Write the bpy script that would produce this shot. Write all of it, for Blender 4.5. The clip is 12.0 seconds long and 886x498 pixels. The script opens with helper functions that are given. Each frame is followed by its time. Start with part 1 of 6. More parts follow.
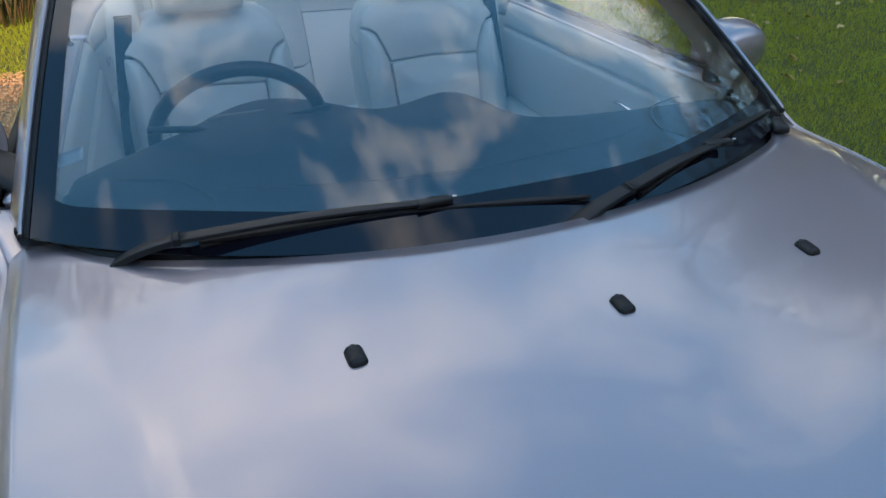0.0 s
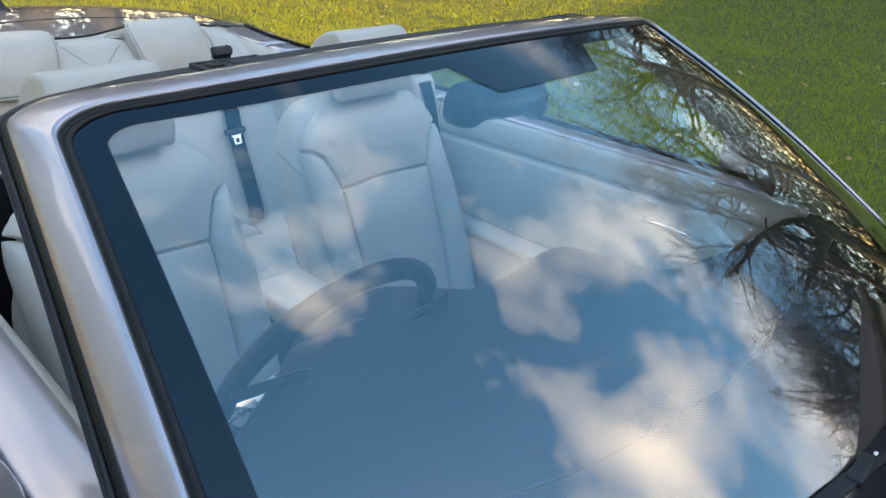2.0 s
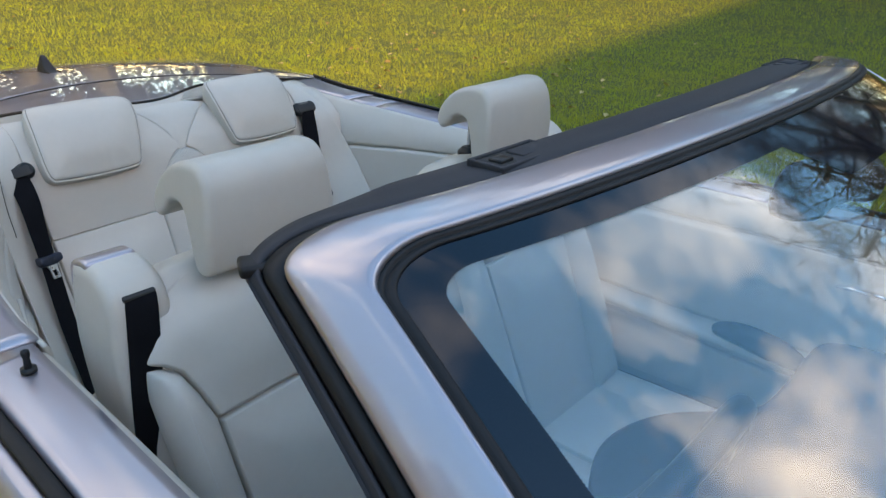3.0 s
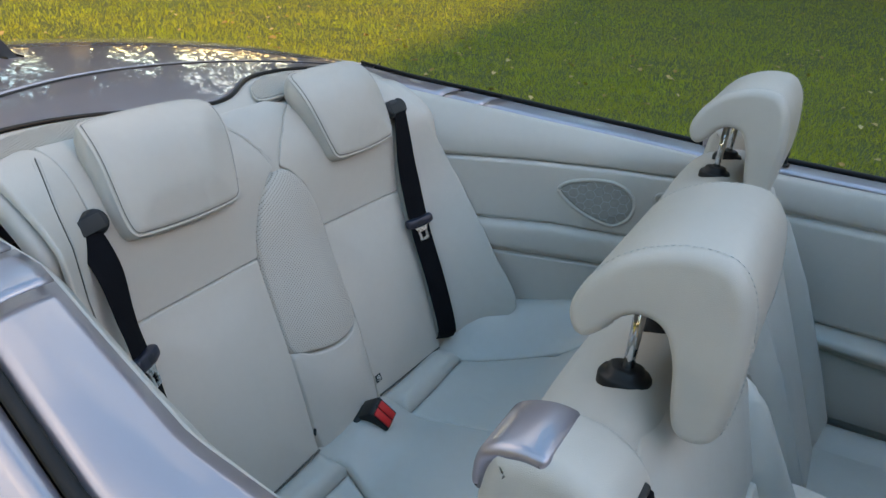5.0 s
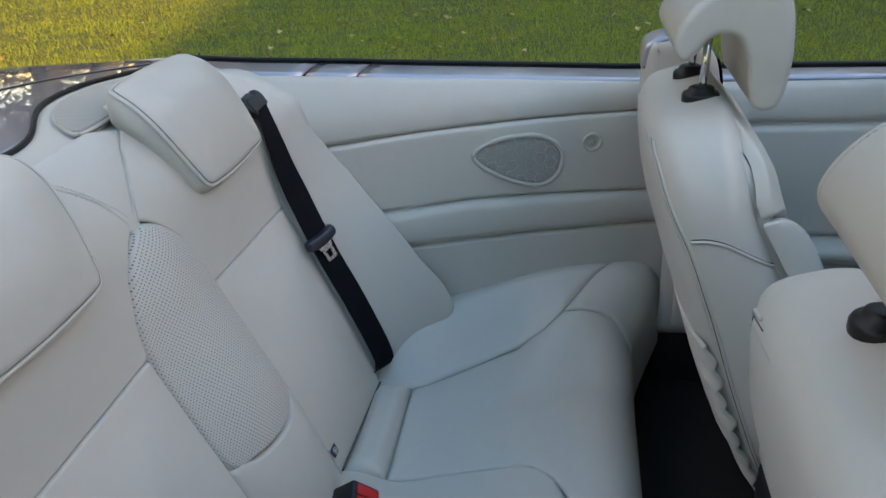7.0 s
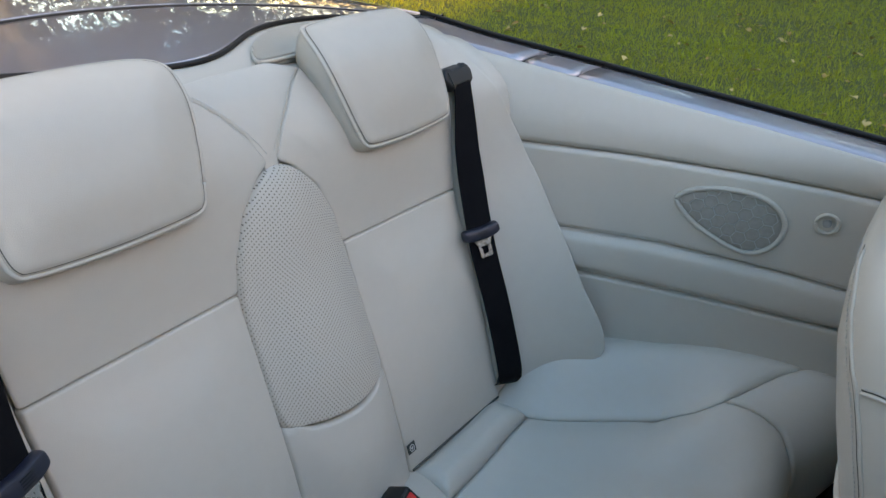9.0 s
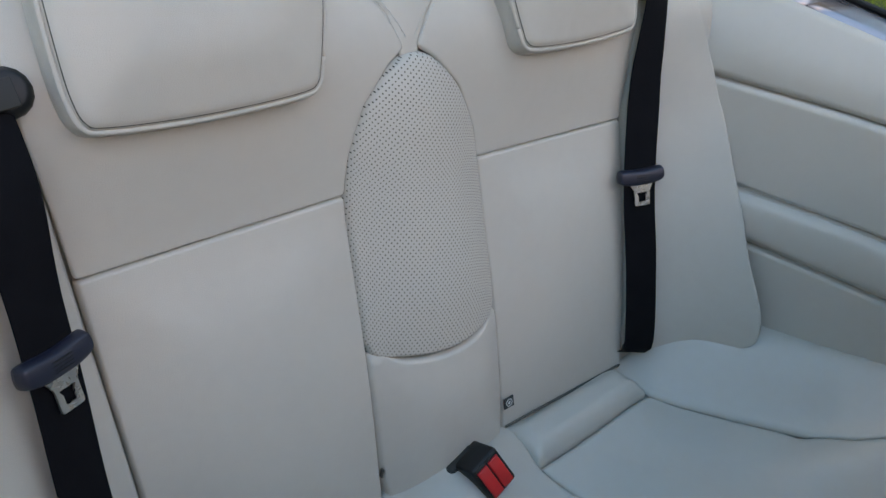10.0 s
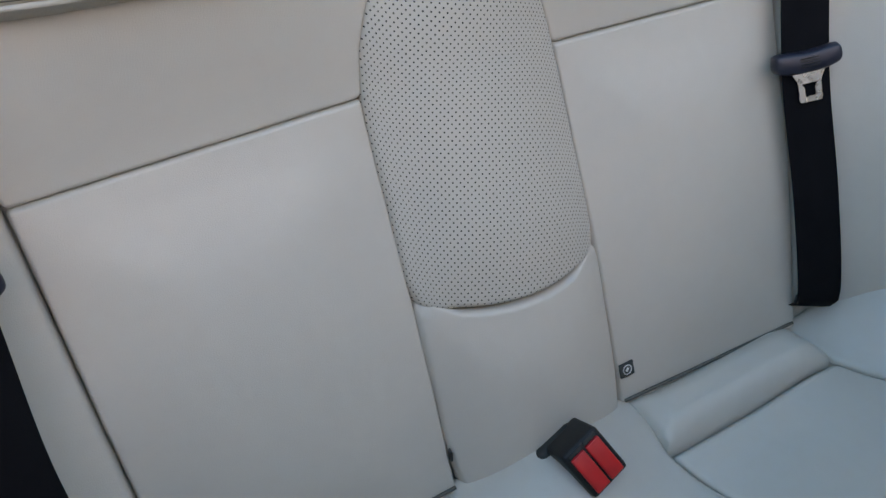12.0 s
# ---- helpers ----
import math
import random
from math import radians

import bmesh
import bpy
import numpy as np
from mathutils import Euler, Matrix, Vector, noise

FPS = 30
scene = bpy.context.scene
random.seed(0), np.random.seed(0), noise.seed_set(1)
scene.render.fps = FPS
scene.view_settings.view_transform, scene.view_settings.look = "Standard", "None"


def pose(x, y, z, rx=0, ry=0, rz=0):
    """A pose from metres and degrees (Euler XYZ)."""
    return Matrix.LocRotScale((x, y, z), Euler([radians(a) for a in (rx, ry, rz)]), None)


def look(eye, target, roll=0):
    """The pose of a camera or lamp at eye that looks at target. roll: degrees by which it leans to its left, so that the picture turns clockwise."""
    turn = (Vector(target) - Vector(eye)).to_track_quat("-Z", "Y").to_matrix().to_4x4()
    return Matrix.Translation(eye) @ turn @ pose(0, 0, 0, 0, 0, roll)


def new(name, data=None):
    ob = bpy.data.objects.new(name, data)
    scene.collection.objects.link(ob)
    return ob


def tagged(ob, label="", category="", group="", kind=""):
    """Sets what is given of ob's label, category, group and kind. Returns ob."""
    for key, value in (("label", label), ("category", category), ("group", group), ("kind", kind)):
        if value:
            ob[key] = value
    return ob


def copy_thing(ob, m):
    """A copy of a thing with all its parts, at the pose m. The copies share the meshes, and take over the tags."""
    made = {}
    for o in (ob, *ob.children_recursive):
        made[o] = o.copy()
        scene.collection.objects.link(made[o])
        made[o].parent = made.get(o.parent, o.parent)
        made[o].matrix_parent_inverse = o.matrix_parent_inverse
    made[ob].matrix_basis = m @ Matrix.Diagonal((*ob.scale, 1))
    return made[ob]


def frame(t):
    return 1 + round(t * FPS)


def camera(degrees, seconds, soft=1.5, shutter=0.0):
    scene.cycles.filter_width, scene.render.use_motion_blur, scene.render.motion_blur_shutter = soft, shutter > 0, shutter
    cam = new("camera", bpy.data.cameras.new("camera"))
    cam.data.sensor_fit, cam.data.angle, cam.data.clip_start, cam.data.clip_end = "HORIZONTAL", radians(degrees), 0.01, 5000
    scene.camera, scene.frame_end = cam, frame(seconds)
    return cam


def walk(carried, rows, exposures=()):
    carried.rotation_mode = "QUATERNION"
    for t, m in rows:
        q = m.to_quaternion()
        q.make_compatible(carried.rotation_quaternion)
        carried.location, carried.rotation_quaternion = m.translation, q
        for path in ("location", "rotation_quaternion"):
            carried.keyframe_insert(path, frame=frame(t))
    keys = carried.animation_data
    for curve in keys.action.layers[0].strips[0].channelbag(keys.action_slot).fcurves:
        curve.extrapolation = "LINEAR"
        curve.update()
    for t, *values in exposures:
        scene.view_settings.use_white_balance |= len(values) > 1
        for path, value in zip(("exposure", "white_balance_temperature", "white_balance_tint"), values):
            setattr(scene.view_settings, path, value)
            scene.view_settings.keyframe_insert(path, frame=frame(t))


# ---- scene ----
cam = camera(60.6, 12.0)

PATH = [
    (0, (-0.549, -1.067, 1.588), (0.088, 0.546, 0.592), -0.4),
    (0.5, (-0.693, -0.877, 1.577), (0.054, 0.740, 0.668), -0.3),
    (1, (-0.788, -0.600, 1.600), (0.061, 0.976, 0.709), -0.2),
    (1.5, (-0.885, -0.351, 1.592), (0.202, 1.080, 0.714), 1.3),
    (2, (-0.985, -0.119, 1.614), (0.354, 1.084, 0.742), 3.5),
    (2.5, (-1.015, 0.118, 1.616), (0.361, 1.328, 0.813), 1.8),
    (3, (-1.038, 0.368, 1.597), (0.346, 1.569, 0.796), 1.3),
    (3.5, (-1.113, 0.581, 1.609), (0.374, 1.662, 0.821), 1.5),
    (3.7, (-1.129, 0.654, 1.600), (0.367, 1.720, 0.808), 1.3),
    (5.3, (-1.047, 1.370, 1.499), (0.576, 2.147, 0.625), 5.2),
    (5.5, (-1.023, 1.402, 1.511), (0.590, 2.160, 0.605), 5.1),
    (6, (-0.920, 1.528, 1.481), (0.728, 2.223, 0.587), 0.3),
    (6.5, (-0.837, 1.603, 1.441), (0.877, 2.093, 0.534), -2.6),
    (6.7, (-0.827, 1.641, 1.432), (0.920, 1.975, 0.517), -3.6),
    (8.3, (-0.832, 1.555, 1.386), (0.859, 2.135, 0.488), 2.1),
    (8.5, (-0.758, 1.525, 1.410), (0.893, 2.193, 0.500), 6.0),
    (9, (-0.650, 1.509, 1.412), (0.821, 2.467, 0.454), 5.1),
    (9.5, (-0.621, 1.513, 1.387), (0.658, 2.627, 0.328), 6.5),
    (10, (-0.522, 1.597, 1.339), (0.631, 2.724, 0.156), 10.5),
    (10.5, (-0.449, 1.632, 1.300), (0.555, 2.877, 0.100), 9.6),
    (11, (-0.359, 1.648, 1.217), (0.388, 3.048, -0.001), 4.7),
    (11.5, (-0.309, 1.618, 1.169), (0.368, 3.039, -0.065), -3.9),
    (12, (-0.308, 1.614, 1.174), (0.381, 3.013, -0.079), -3.8),
]
walk(cam, [(t, look(eye, target, roll)) for t, eye, target, roll in PATH], exposures=[(0, 2.22, 13500, 20), (1.5, 2.75, 15500, 21), (2, 2.8, 16000, 22), (3, 2.6, 15500, 24), (3.7, 2.7, 18500, 25), (5.5, 2.52, 15800, 23), (6.5, 2.57, 17000, 25), (8.5, 2.72, 19000, 27), (10, 2.66, 20500, 28), (11, 2.62, 20500, 28.5), (12, 2.72, 21500, 29)])

from mathutils.geometry import delaunay_2d_cdt

# ---- sky, sun and exposure ----
world = bpy.data.worlds.new("sky")
scene.world = world
world.use_nodes = True
wt = world.node_tree
wt.nodes.clear()
w_out = wt.nodes.new("ShaderNodeOutputWorld")
w_bg = wt.nodes.new("ShaderNodeBackground")
w_sky = wt.nodes.new("ShaderNodeTexSky")
w_sky.sky_type = "NISHITA"
w_sky.sun_disc = False
SUN_EL, SUN_AZ = radians(27), radians(188)      # the sun stands low behind the added house in front of the car
w_sky.sun_elevation, w_sky.sun_rotation = SUN_EL, SUN_AZ
w_sky.air_density, w_sky.dust_density, w_sky.ozone_density = 1.0, 0.3, 2.4
w_co = wt.nodes.new("ShaderNodeTexCoord")
w_map = wt.nodes.new("ShaderNodeMapping")
w_map.inputs["Scale"].default_value = (1.0, 1.0, 1.5)
w_map.inputs["Location"].default_value = (0.80, 0.45, 0.2)
w_no = wt.nodes.new("ShaderNodeTexNoise")
w_no.inputs["Scale"].default_value = 2.2
w_no.inputs["Detail"].default_value = 7.0
w_no.inputs["Roughness"].default_value = 0.58
w_no.inputs["Distortion"].default_value = 0.15
w_rp = wt.nodes.new("ShaderNodeValToRGB")
w_rp.color_ramp.elements[0].position = 0.46
w_rp.color_ramp.elements[1].position = 0.76
w_mix = wt.nodes.new("ShaderNodeMixRGB")
w_glow = wt.nodes.new("ShaderNodeVectorMath")    # clouds shine brighter towards the sun
w_glow.operation = "DOT_PRODUCT"
w_glow.inputs[1].default_value = (math.sin(SUN_AZ) * math.cos(SUN_EL), math.cos(SUN_AZ) * math.cos(SUN_EL), math.sin(SUN_EL))
wt.links.new(w_co.outputs["Generated"], w_glow.inputs[0])
w_gain = wt.nodes.new("ShaderNodeMapRange")
w_gain.inputs["To Min"].default_value, w_gain.inputs["To Max"].default_value = 0.9, 1.5
wt.links.new(w_glow.outputs["Value"], w_gain.inputs["Value"])
w_lit = wt.nodes.new("ShaderNodeVectorMath")
w_lit.operation = "SCALE"
w_lit.inputs[0].default_value = (3.9, 4.9, 6.4)
wt.links.new(w_gain.outputs["Result"], w_lit.inputs["Scale"])
wt.links.new(w_lit.outputs["Vector"], w_mix.inputs["Color2"])
wt.links.new(w_co.outputs["Generated"], w_map.inputs["Vector"])
wt.links.new(w_map.outputs["Vector"], w_no.inputs["Vector"])
w_veil = wt.nodes.new("ShaderNodeVectorMath")    # the cloud thickens away from the sun and towards -x
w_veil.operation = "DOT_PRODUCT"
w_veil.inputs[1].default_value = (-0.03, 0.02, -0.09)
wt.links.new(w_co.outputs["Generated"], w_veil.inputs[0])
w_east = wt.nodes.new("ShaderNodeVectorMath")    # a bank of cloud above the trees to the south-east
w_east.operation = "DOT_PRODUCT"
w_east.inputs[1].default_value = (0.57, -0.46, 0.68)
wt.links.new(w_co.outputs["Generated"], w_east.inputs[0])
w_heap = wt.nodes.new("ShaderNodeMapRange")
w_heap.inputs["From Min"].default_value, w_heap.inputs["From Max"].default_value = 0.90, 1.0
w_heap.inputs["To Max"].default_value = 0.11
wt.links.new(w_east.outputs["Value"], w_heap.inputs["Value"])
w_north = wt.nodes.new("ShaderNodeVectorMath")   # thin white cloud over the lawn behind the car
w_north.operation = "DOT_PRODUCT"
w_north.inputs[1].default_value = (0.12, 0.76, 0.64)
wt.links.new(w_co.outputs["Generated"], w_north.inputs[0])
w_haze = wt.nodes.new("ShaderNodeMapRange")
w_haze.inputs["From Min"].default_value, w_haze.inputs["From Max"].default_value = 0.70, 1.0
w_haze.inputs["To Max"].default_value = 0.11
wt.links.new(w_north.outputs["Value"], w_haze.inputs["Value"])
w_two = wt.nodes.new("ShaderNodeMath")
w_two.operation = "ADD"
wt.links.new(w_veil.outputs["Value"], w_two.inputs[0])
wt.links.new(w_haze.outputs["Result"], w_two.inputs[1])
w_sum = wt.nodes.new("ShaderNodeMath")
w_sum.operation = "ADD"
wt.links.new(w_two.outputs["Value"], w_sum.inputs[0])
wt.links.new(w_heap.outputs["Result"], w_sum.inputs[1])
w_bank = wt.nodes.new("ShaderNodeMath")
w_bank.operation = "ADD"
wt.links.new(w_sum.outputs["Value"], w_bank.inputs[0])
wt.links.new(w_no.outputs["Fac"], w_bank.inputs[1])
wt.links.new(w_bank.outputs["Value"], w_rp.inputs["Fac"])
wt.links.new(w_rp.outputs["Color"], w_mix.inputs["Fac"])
w_hs = wt.nodes.new("ShaderNodeHueSaturation")
w_hs.inputs["Saturation"].default_value = 1.4      # clear, deep winter blue
wt.links.new(w_sky.outputs["Color"], w_hs.inputs["Color"])
wt.links.new(w_hs.outputs["Color"], w_mix.inputs["Color1"])
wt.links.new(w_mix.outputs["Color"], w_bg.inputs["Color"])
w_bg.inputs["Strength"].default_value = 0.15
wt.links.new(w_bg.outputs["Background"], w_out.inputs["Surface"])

sun = new("sun", bpy.data.lights.new("sun", "SUN"))
sun.data.energy = 0.75
sun.data.angle = radians(1.6)
sun.data.color = (1.0, 0.93, 0.80)
sun_dir = Vector((math.sin(SUN_AZ) * math.cos(SUN_EL), math.cos(SUN_AZ) * math.cos(SUN_EL), math.sin(SUN_EL)))
sun.matrix_world = look(sun_dir * 60, (0, 0, 0))


# ---- materials ----
def mat(name, color, rough=0.5, metal=0.0, coat=0.0, spec=0.5, var=0.0, vscale=3.0, var2=0.0, v2scale=40.0,
        bump=0.0, bscale=200.0, bkind="noise", bdist=0.001, rvar=0.0, sheen=0.0, tint=None, island=0.0, random_ob=0.0, wrinkle=0.0):
    """A surface with large and small variation of colour, uneven gloss and a fine relief."""
    m = bpy.data.materials.new(name)
    m.use_nodes = True
    nt = m.node_tree
    b = nt.nodes["Principled BSDF"]
    b.inputs["Roughness"].default_value = rough
    b.inputs["Metallic"].default_value = metal
    b.inputs["Specular IOR Level"].default_value = spec
    b.inputs["Coat Weight"].default_value = coat
    b.inputs["Coat Roughness"].default_value = 0.03
    b.inputs["Sheen Weight"].default_value = sheen
    co = nt.nodes.new("ShaderNodeTexCoord")
    col = nt.nodes.new("ShaderNodeRGB")
    col.outputs[0].default_value = (*color, 1)
    last = col.outputs[0]

    def noise_node(scale, detail=4.0):
        n = nt.nodes.new("ShaderNodeTexNoise")
        n.inputs["Scale"].default_value = scale
        n.inputs["Detail"].default_value = detail
        nt.links.new(co.outputs["Object"], n.inputs["Vector"])
        return n

    def vary(last, fac_socket, amount, other):
        mx = nt.nodes.new("ShaderNodeMixRGB")
        mx.inputs["Color2"].default_value = (*other, 1)
        sc = nt.nodes.new("ShaderNodeMapRange")
        sc.inputs["From Min"].default_value, sc.inputs["From Max"].default_value = 0.35, 0.7
        sc.inputs["To Max"].default_value = amount
        nt.links.new(fac_socket, sc.inputs["Value"])
        nt.links.new(sc.outputs["Result"], mx.inputs["Fac"])
        nt.links.new(last, mx.inputs["Color1"])
        return mx.outputs["Color"]
    other = tint or tuple(c * 0.55 for c in color)
    if var:
        last = vary(last, noise_node(vscale).outputs["Fac"], var, other)
    if var2:
        last = vary(last, noise_node(v2scale, 6).outputs["Fac"], var2, tuple(c * 0.7 for c in other))
    if island:
        g = nt.nodes.new("ShaderNodeNewGeometry")
        last = vary(last, g.outputs["Random Per Island"], island, other)
    if random_ob:
        g = nt.nodes.new("ShaderNodeObjectInfo")
        last = vary(last, g.outputs["Random"], random_ob, other)
    nt.links.new(last, b.inputs["Base Color"])
    if rvar:
        n = noise_node(vscale * 2.3, 5)
        r = nt.nodes.new("ShaderNodeMapRange")
        r.inputs["To Min"].default_value, r.inputs["To Max"].default_value = max(0.02, rough - rvar), rough + rvar
        nt.links.new(n.outputs["Fac"], r.inputs["Value"])
        nt.links.new(r.outputs["Result"], b.inputs["Roughness"])
    if bump:
        bp = nt.nodes.new("ShaderNodeBump")
        bp.inputs["Strength"].default_value = bump
        bp.inputs["Distance"].default_value = bdist
        if bkind == "voronoi":
            v = nt.nodes.new("ShaderNodeTexVoronoi")
            v.feature = "DISTANCE_TO_EDGE"
            v.inputs["Scale"].default_value = bscale
            nt.links.new(co.outputs["Object"], v.inputs["Vector"])
            src = v.outputs["Distance"]
        else:
            src = noise_node(bscale, 5).outputs["Fac"]
        nt.links.new(src, bp.inputs["Height"])
        nt.links.new(bp.outputs["Normal"], b.inputs["Normal"])
        if wrinkle:
            wn = noise_node(13.0, 2.0)
            wn.inputs["Distortion"].default_value = 0.6
            wb = nt.nodes.new("ShaderNodeBump")
            wb.inputs["Strength"].default_value = wrinkle
            wb.inputs["Distance"].default_value = 0.007
            nt.links.new(wn.outputs["Fac"], wb.inputs["Height"])
            nt.links.new(wb.outputs["Normal"], bp.inputs["Normal"])
    return m


LEATHER = (0.515, 0.452, 0.392)
M_leather = mat("pale_grey_leather", LEATHER, 0.40, spec=0.7, var=0.16, vscale=5, var2=0.05, v2scale=60,
                bump=0.38, bscale=620, bkind="voronoi", bdist=0.0008, rvar=0.08, wrinkle=0.3, tint=(0.39, 0.365, 0.335))
M_trim = mat("pale_trim_vinyl", (0.505, 0.445, 0.388), 0.55, spec=0.35, var=0.10, vscale=6, bump=0.15, bscale=900,
             bkind="voronoi", bdist=0.0004, tint=(0.39, 0.37, 0.34))
# dark sewn seams, and the painted contact shade behind the rear cushion
M_seam_shade = mat("seam_and_crevice_shade", (0.10, 0.092, 0.08), 0.8, var=0.3, vscale=30)
M_stitch = mat("pale_thread", (0.50, 0.49, 0.46), 0.7)
M_grille = mat("ribbed_grey_plastic", (0.30, 0.295, 0.28), 0.6, bump=0.4, bscale=500, bdist=0.0006)
M_mesh = mat("speaker_fabric", (0.33, 0.30, 0.265), 0.8, var=0.3, vscale=120, bump=0.5, bscale=1400, bdist=0.0005)
M_hex = mat("speaker_lattice", (0.44, 0.435, 0.41), 0.6)
M_black = mat("black_plastic", (0.006, 0.0062, 0.0072), 0.45, spec=0.35, var=0.3, vscale=20, bump=0.2, bscale=900, bdist=0.0003, tint=(0.011, 0.0115, 0.013))
M_header = mat("soft_dark_grey_trim", (0.026, 0.027, 0.032), 0.62, spec=0.3, var=0.3, vscale=9, bump=0.25, bscale=800, bdist=0.0004, tint=(0.018, 0.019, 0.023))
M_rubber = mat("black_rubber", (0.006, 0.006, 0.007), 0.55, spec=0.3, var=0.4, vscale=14, tint=(0.018, 0.018, 0.019), bump=0.2, bscale=300, bdist=0.0005)
M_web = mat("black_webbing", (0.004, 0.004, 0.0055), 0.8, spec=0.1, bump=0.6, bscale=1200, bdist=0.0006, var=0.2, vscale=30, tint=(0.012, 0.012, 0.014))
M_blue = mat("dark_blue_plastic", (0.013, 0.016, 0.030), 0.4, bump=0.2, bscale=900, bdist=0.0003)
M_chrome = mat("chromed_steel", (0.72, 0.72, 0.73), 0.12, metal=1.0, rvar=0.06, vscale=30)
M_steel = mat("brushed_steel", (0.85, 0.85, 0.85), 0.28, metal=1.0, rvar=0.1, vscale=60)
M_red = mat("red_plastic", (0.90, 0.022, 0.022), 0.45, var=0.2, vscale=60)
M_dash = mat("dark_dash_vinyl", (0.009, 0.014, 0.024), 0.6, spec=0.3, var=0.3, vscale=4, bump=0.25, bscale=700, bkind="voronoi", bdist=0.0005, tint=(0.013, 0.019, 0.030))
M_wheelrim = mat("dark_leather", (0.022, 0.024, 0.03), 0.42, bump=0.3, bscale=900, bkind="voronoi", bdist=0.0004)
M_carpet = mat("black_carpet", (0.004, 0.0035, 0.004), 0.95, bump=0.8, bscale=700, bdist=0.003, var=0.4, vscale=80, tint=(0.010, 0.009, 0.009))
M_frit = mat("black_frit", (0.006, 0.007, 0.012), 0.06)
M_label = mat("printed_tag", (0.03, 0.03, 0.03), 0.6)
M_white = mat("white_print", (0.6, 0.6, 0.58), 0.6)
M_ticket = mat("clear_ticket_holder", (0.30, 0.36, 0.38), 0.2)
M_tyre = mat("tyre_rubber", (0.02, 0.02, 0.021), 0.8, var=0.3, vscale=10, bump=0.3, bscale=60, bdist=0.002)
M_under = mat("underbody_black", (0.02, 0.02, 0.02), 0.8, var=0.4, vscale=6, tint=(0.05, 0.045, 0.04))
M_bark = mat("bark", (0.10, 0.082, 0.062), 0.9, var=0.6, vscale=3, var2=0.4, v2scale=18, bump=0.8, bscale=14, bdist=0.03, tint=(0.07, 0.08, 0.045))
M_twig = mat("twigs", (0.075, 0.062, 0.048), 0.9, var=0.4, vscale=1.5)
M_stalk = mat("dry_stalks", (0.36, 0.25, 0.14), 0.8, var=0.5, vscale=6, island=0.7, tint=(0.16, 0.10, 0.055))
M_fallen = mat("dry_leaf", (0.38, 0.20, 0.05), 0.75, random_ob=0.9, tint=(0.58, 0.40, 0.17), bump=0.4, bscale=80, bdist=0.002)
# for the unseen wall; pale, to throw sky light back on the rear bench
M_render = mat("white_render", (0.76, 0.73, 0.68), 0.85, var=0.3, vscale=1.2, var2=0.2, v2scale=12, bump=0.5, bscale=40, bdist=0.006, tint=(0.62, 0.59, 0.54))
M_tile = mat("roof_tiles", (0.20, 0.10, 0.07), 0.8, var=0.6, vscale=2, var2=0.4, v2scale=16, bump=0.7, bscale=9, bdist=0.03, tint=(0.13, 0.09, 0.06))
M_hedge = mat("evergreen", (0.045, 0.065, 0.025), 0.8, island=0.8, var=0.5, vscale=0.3, tint=(0.09, 0.085, 0.05))
M_soil = mat("lawn_soil", (0.10, 0.125, 0.02), 0.95, var=0.7, vscale=0.9, var2=0.6, v2scale=26, bump=1.0, bscale=60, bdist=0.03, tint=(0.085, 0.09, 0.025))
M_grass = mat("grass_blades", (0.31, 0.41, 0.026), 0.6, spec=0.2, var=0.8, vscale=0.7, var2=0.55, v2scale=5.0, island=0.5, tint=(0.42, 0.39, 0.05))
M_grit = mat("gravel_bed", (0.55, 0.29, 0.15), 0.95, var=0.6, vscale=2, var2=0.6, v2scale=45, bump=1.0, bscale=70, bdist=0.02, tint=(0.26, 0.17, 0.10))
M_pebble = mat("gravel_pebbles", (0.92, 0.49, 0.25), 0.8, island=0.9, var2=0.3, v2scale=120, tint=(0.60, 0.28, 0.13))


def paint_material():
    """Silver-grey metallic car paint with flakes and a clear coat."""
    m = mat("silver_metallic_paint", (0.39, 0.343, 0.375), 0.37, metal=0.72, coat=1.0, var=0.18, vscale=2.5, rvar=0.05, tint=(0.35, 0.308, 0.34))
    nt = m.node_tree
    b = nt.nodes["Principled BSDF"]
    b.inputs["Coat IOR"].default_value = 1.65
    v = nt.nodes.new("ShaderNodeTexVoronoi")
    v.inputs["Scale"].default_value = 1800
    co = nt.nodes.new("ShaderNodeTexCoord")
    nt.links.new(co.outputs["Object"], v.inputs["Vector"])
    bp = nt.nodes.new("ShaderNodeBump")
    bp.inputs["Strength"].default_value, bp.inputs["Distance"].default_value = 0.08, 0.0004
    nt.links.new(v.outputs["Color"], bp.inputs["Height"])
    nt.links.new(bp.outputs["Normal"], b.inputs["Normal"])
    return m


def glass_material():
    """Laminated windscreen glass, clear with a faint blue-green cast."""
    m = bpy.data.materials.new("windscreen_glass")
    m.use_nodes = True
    b = m.node_tree.nodes["Principled BSDF"]
    b.inputs["Base Color"].default_value = (0.95, 0.985, 0.985, 1)
    b.inputs["Transmission Weight"].default_value = 1.0
    b.inputs["Roughness"].default_value = 0.0
    b.inputs["IOR"].default_value = 1.8
    return m


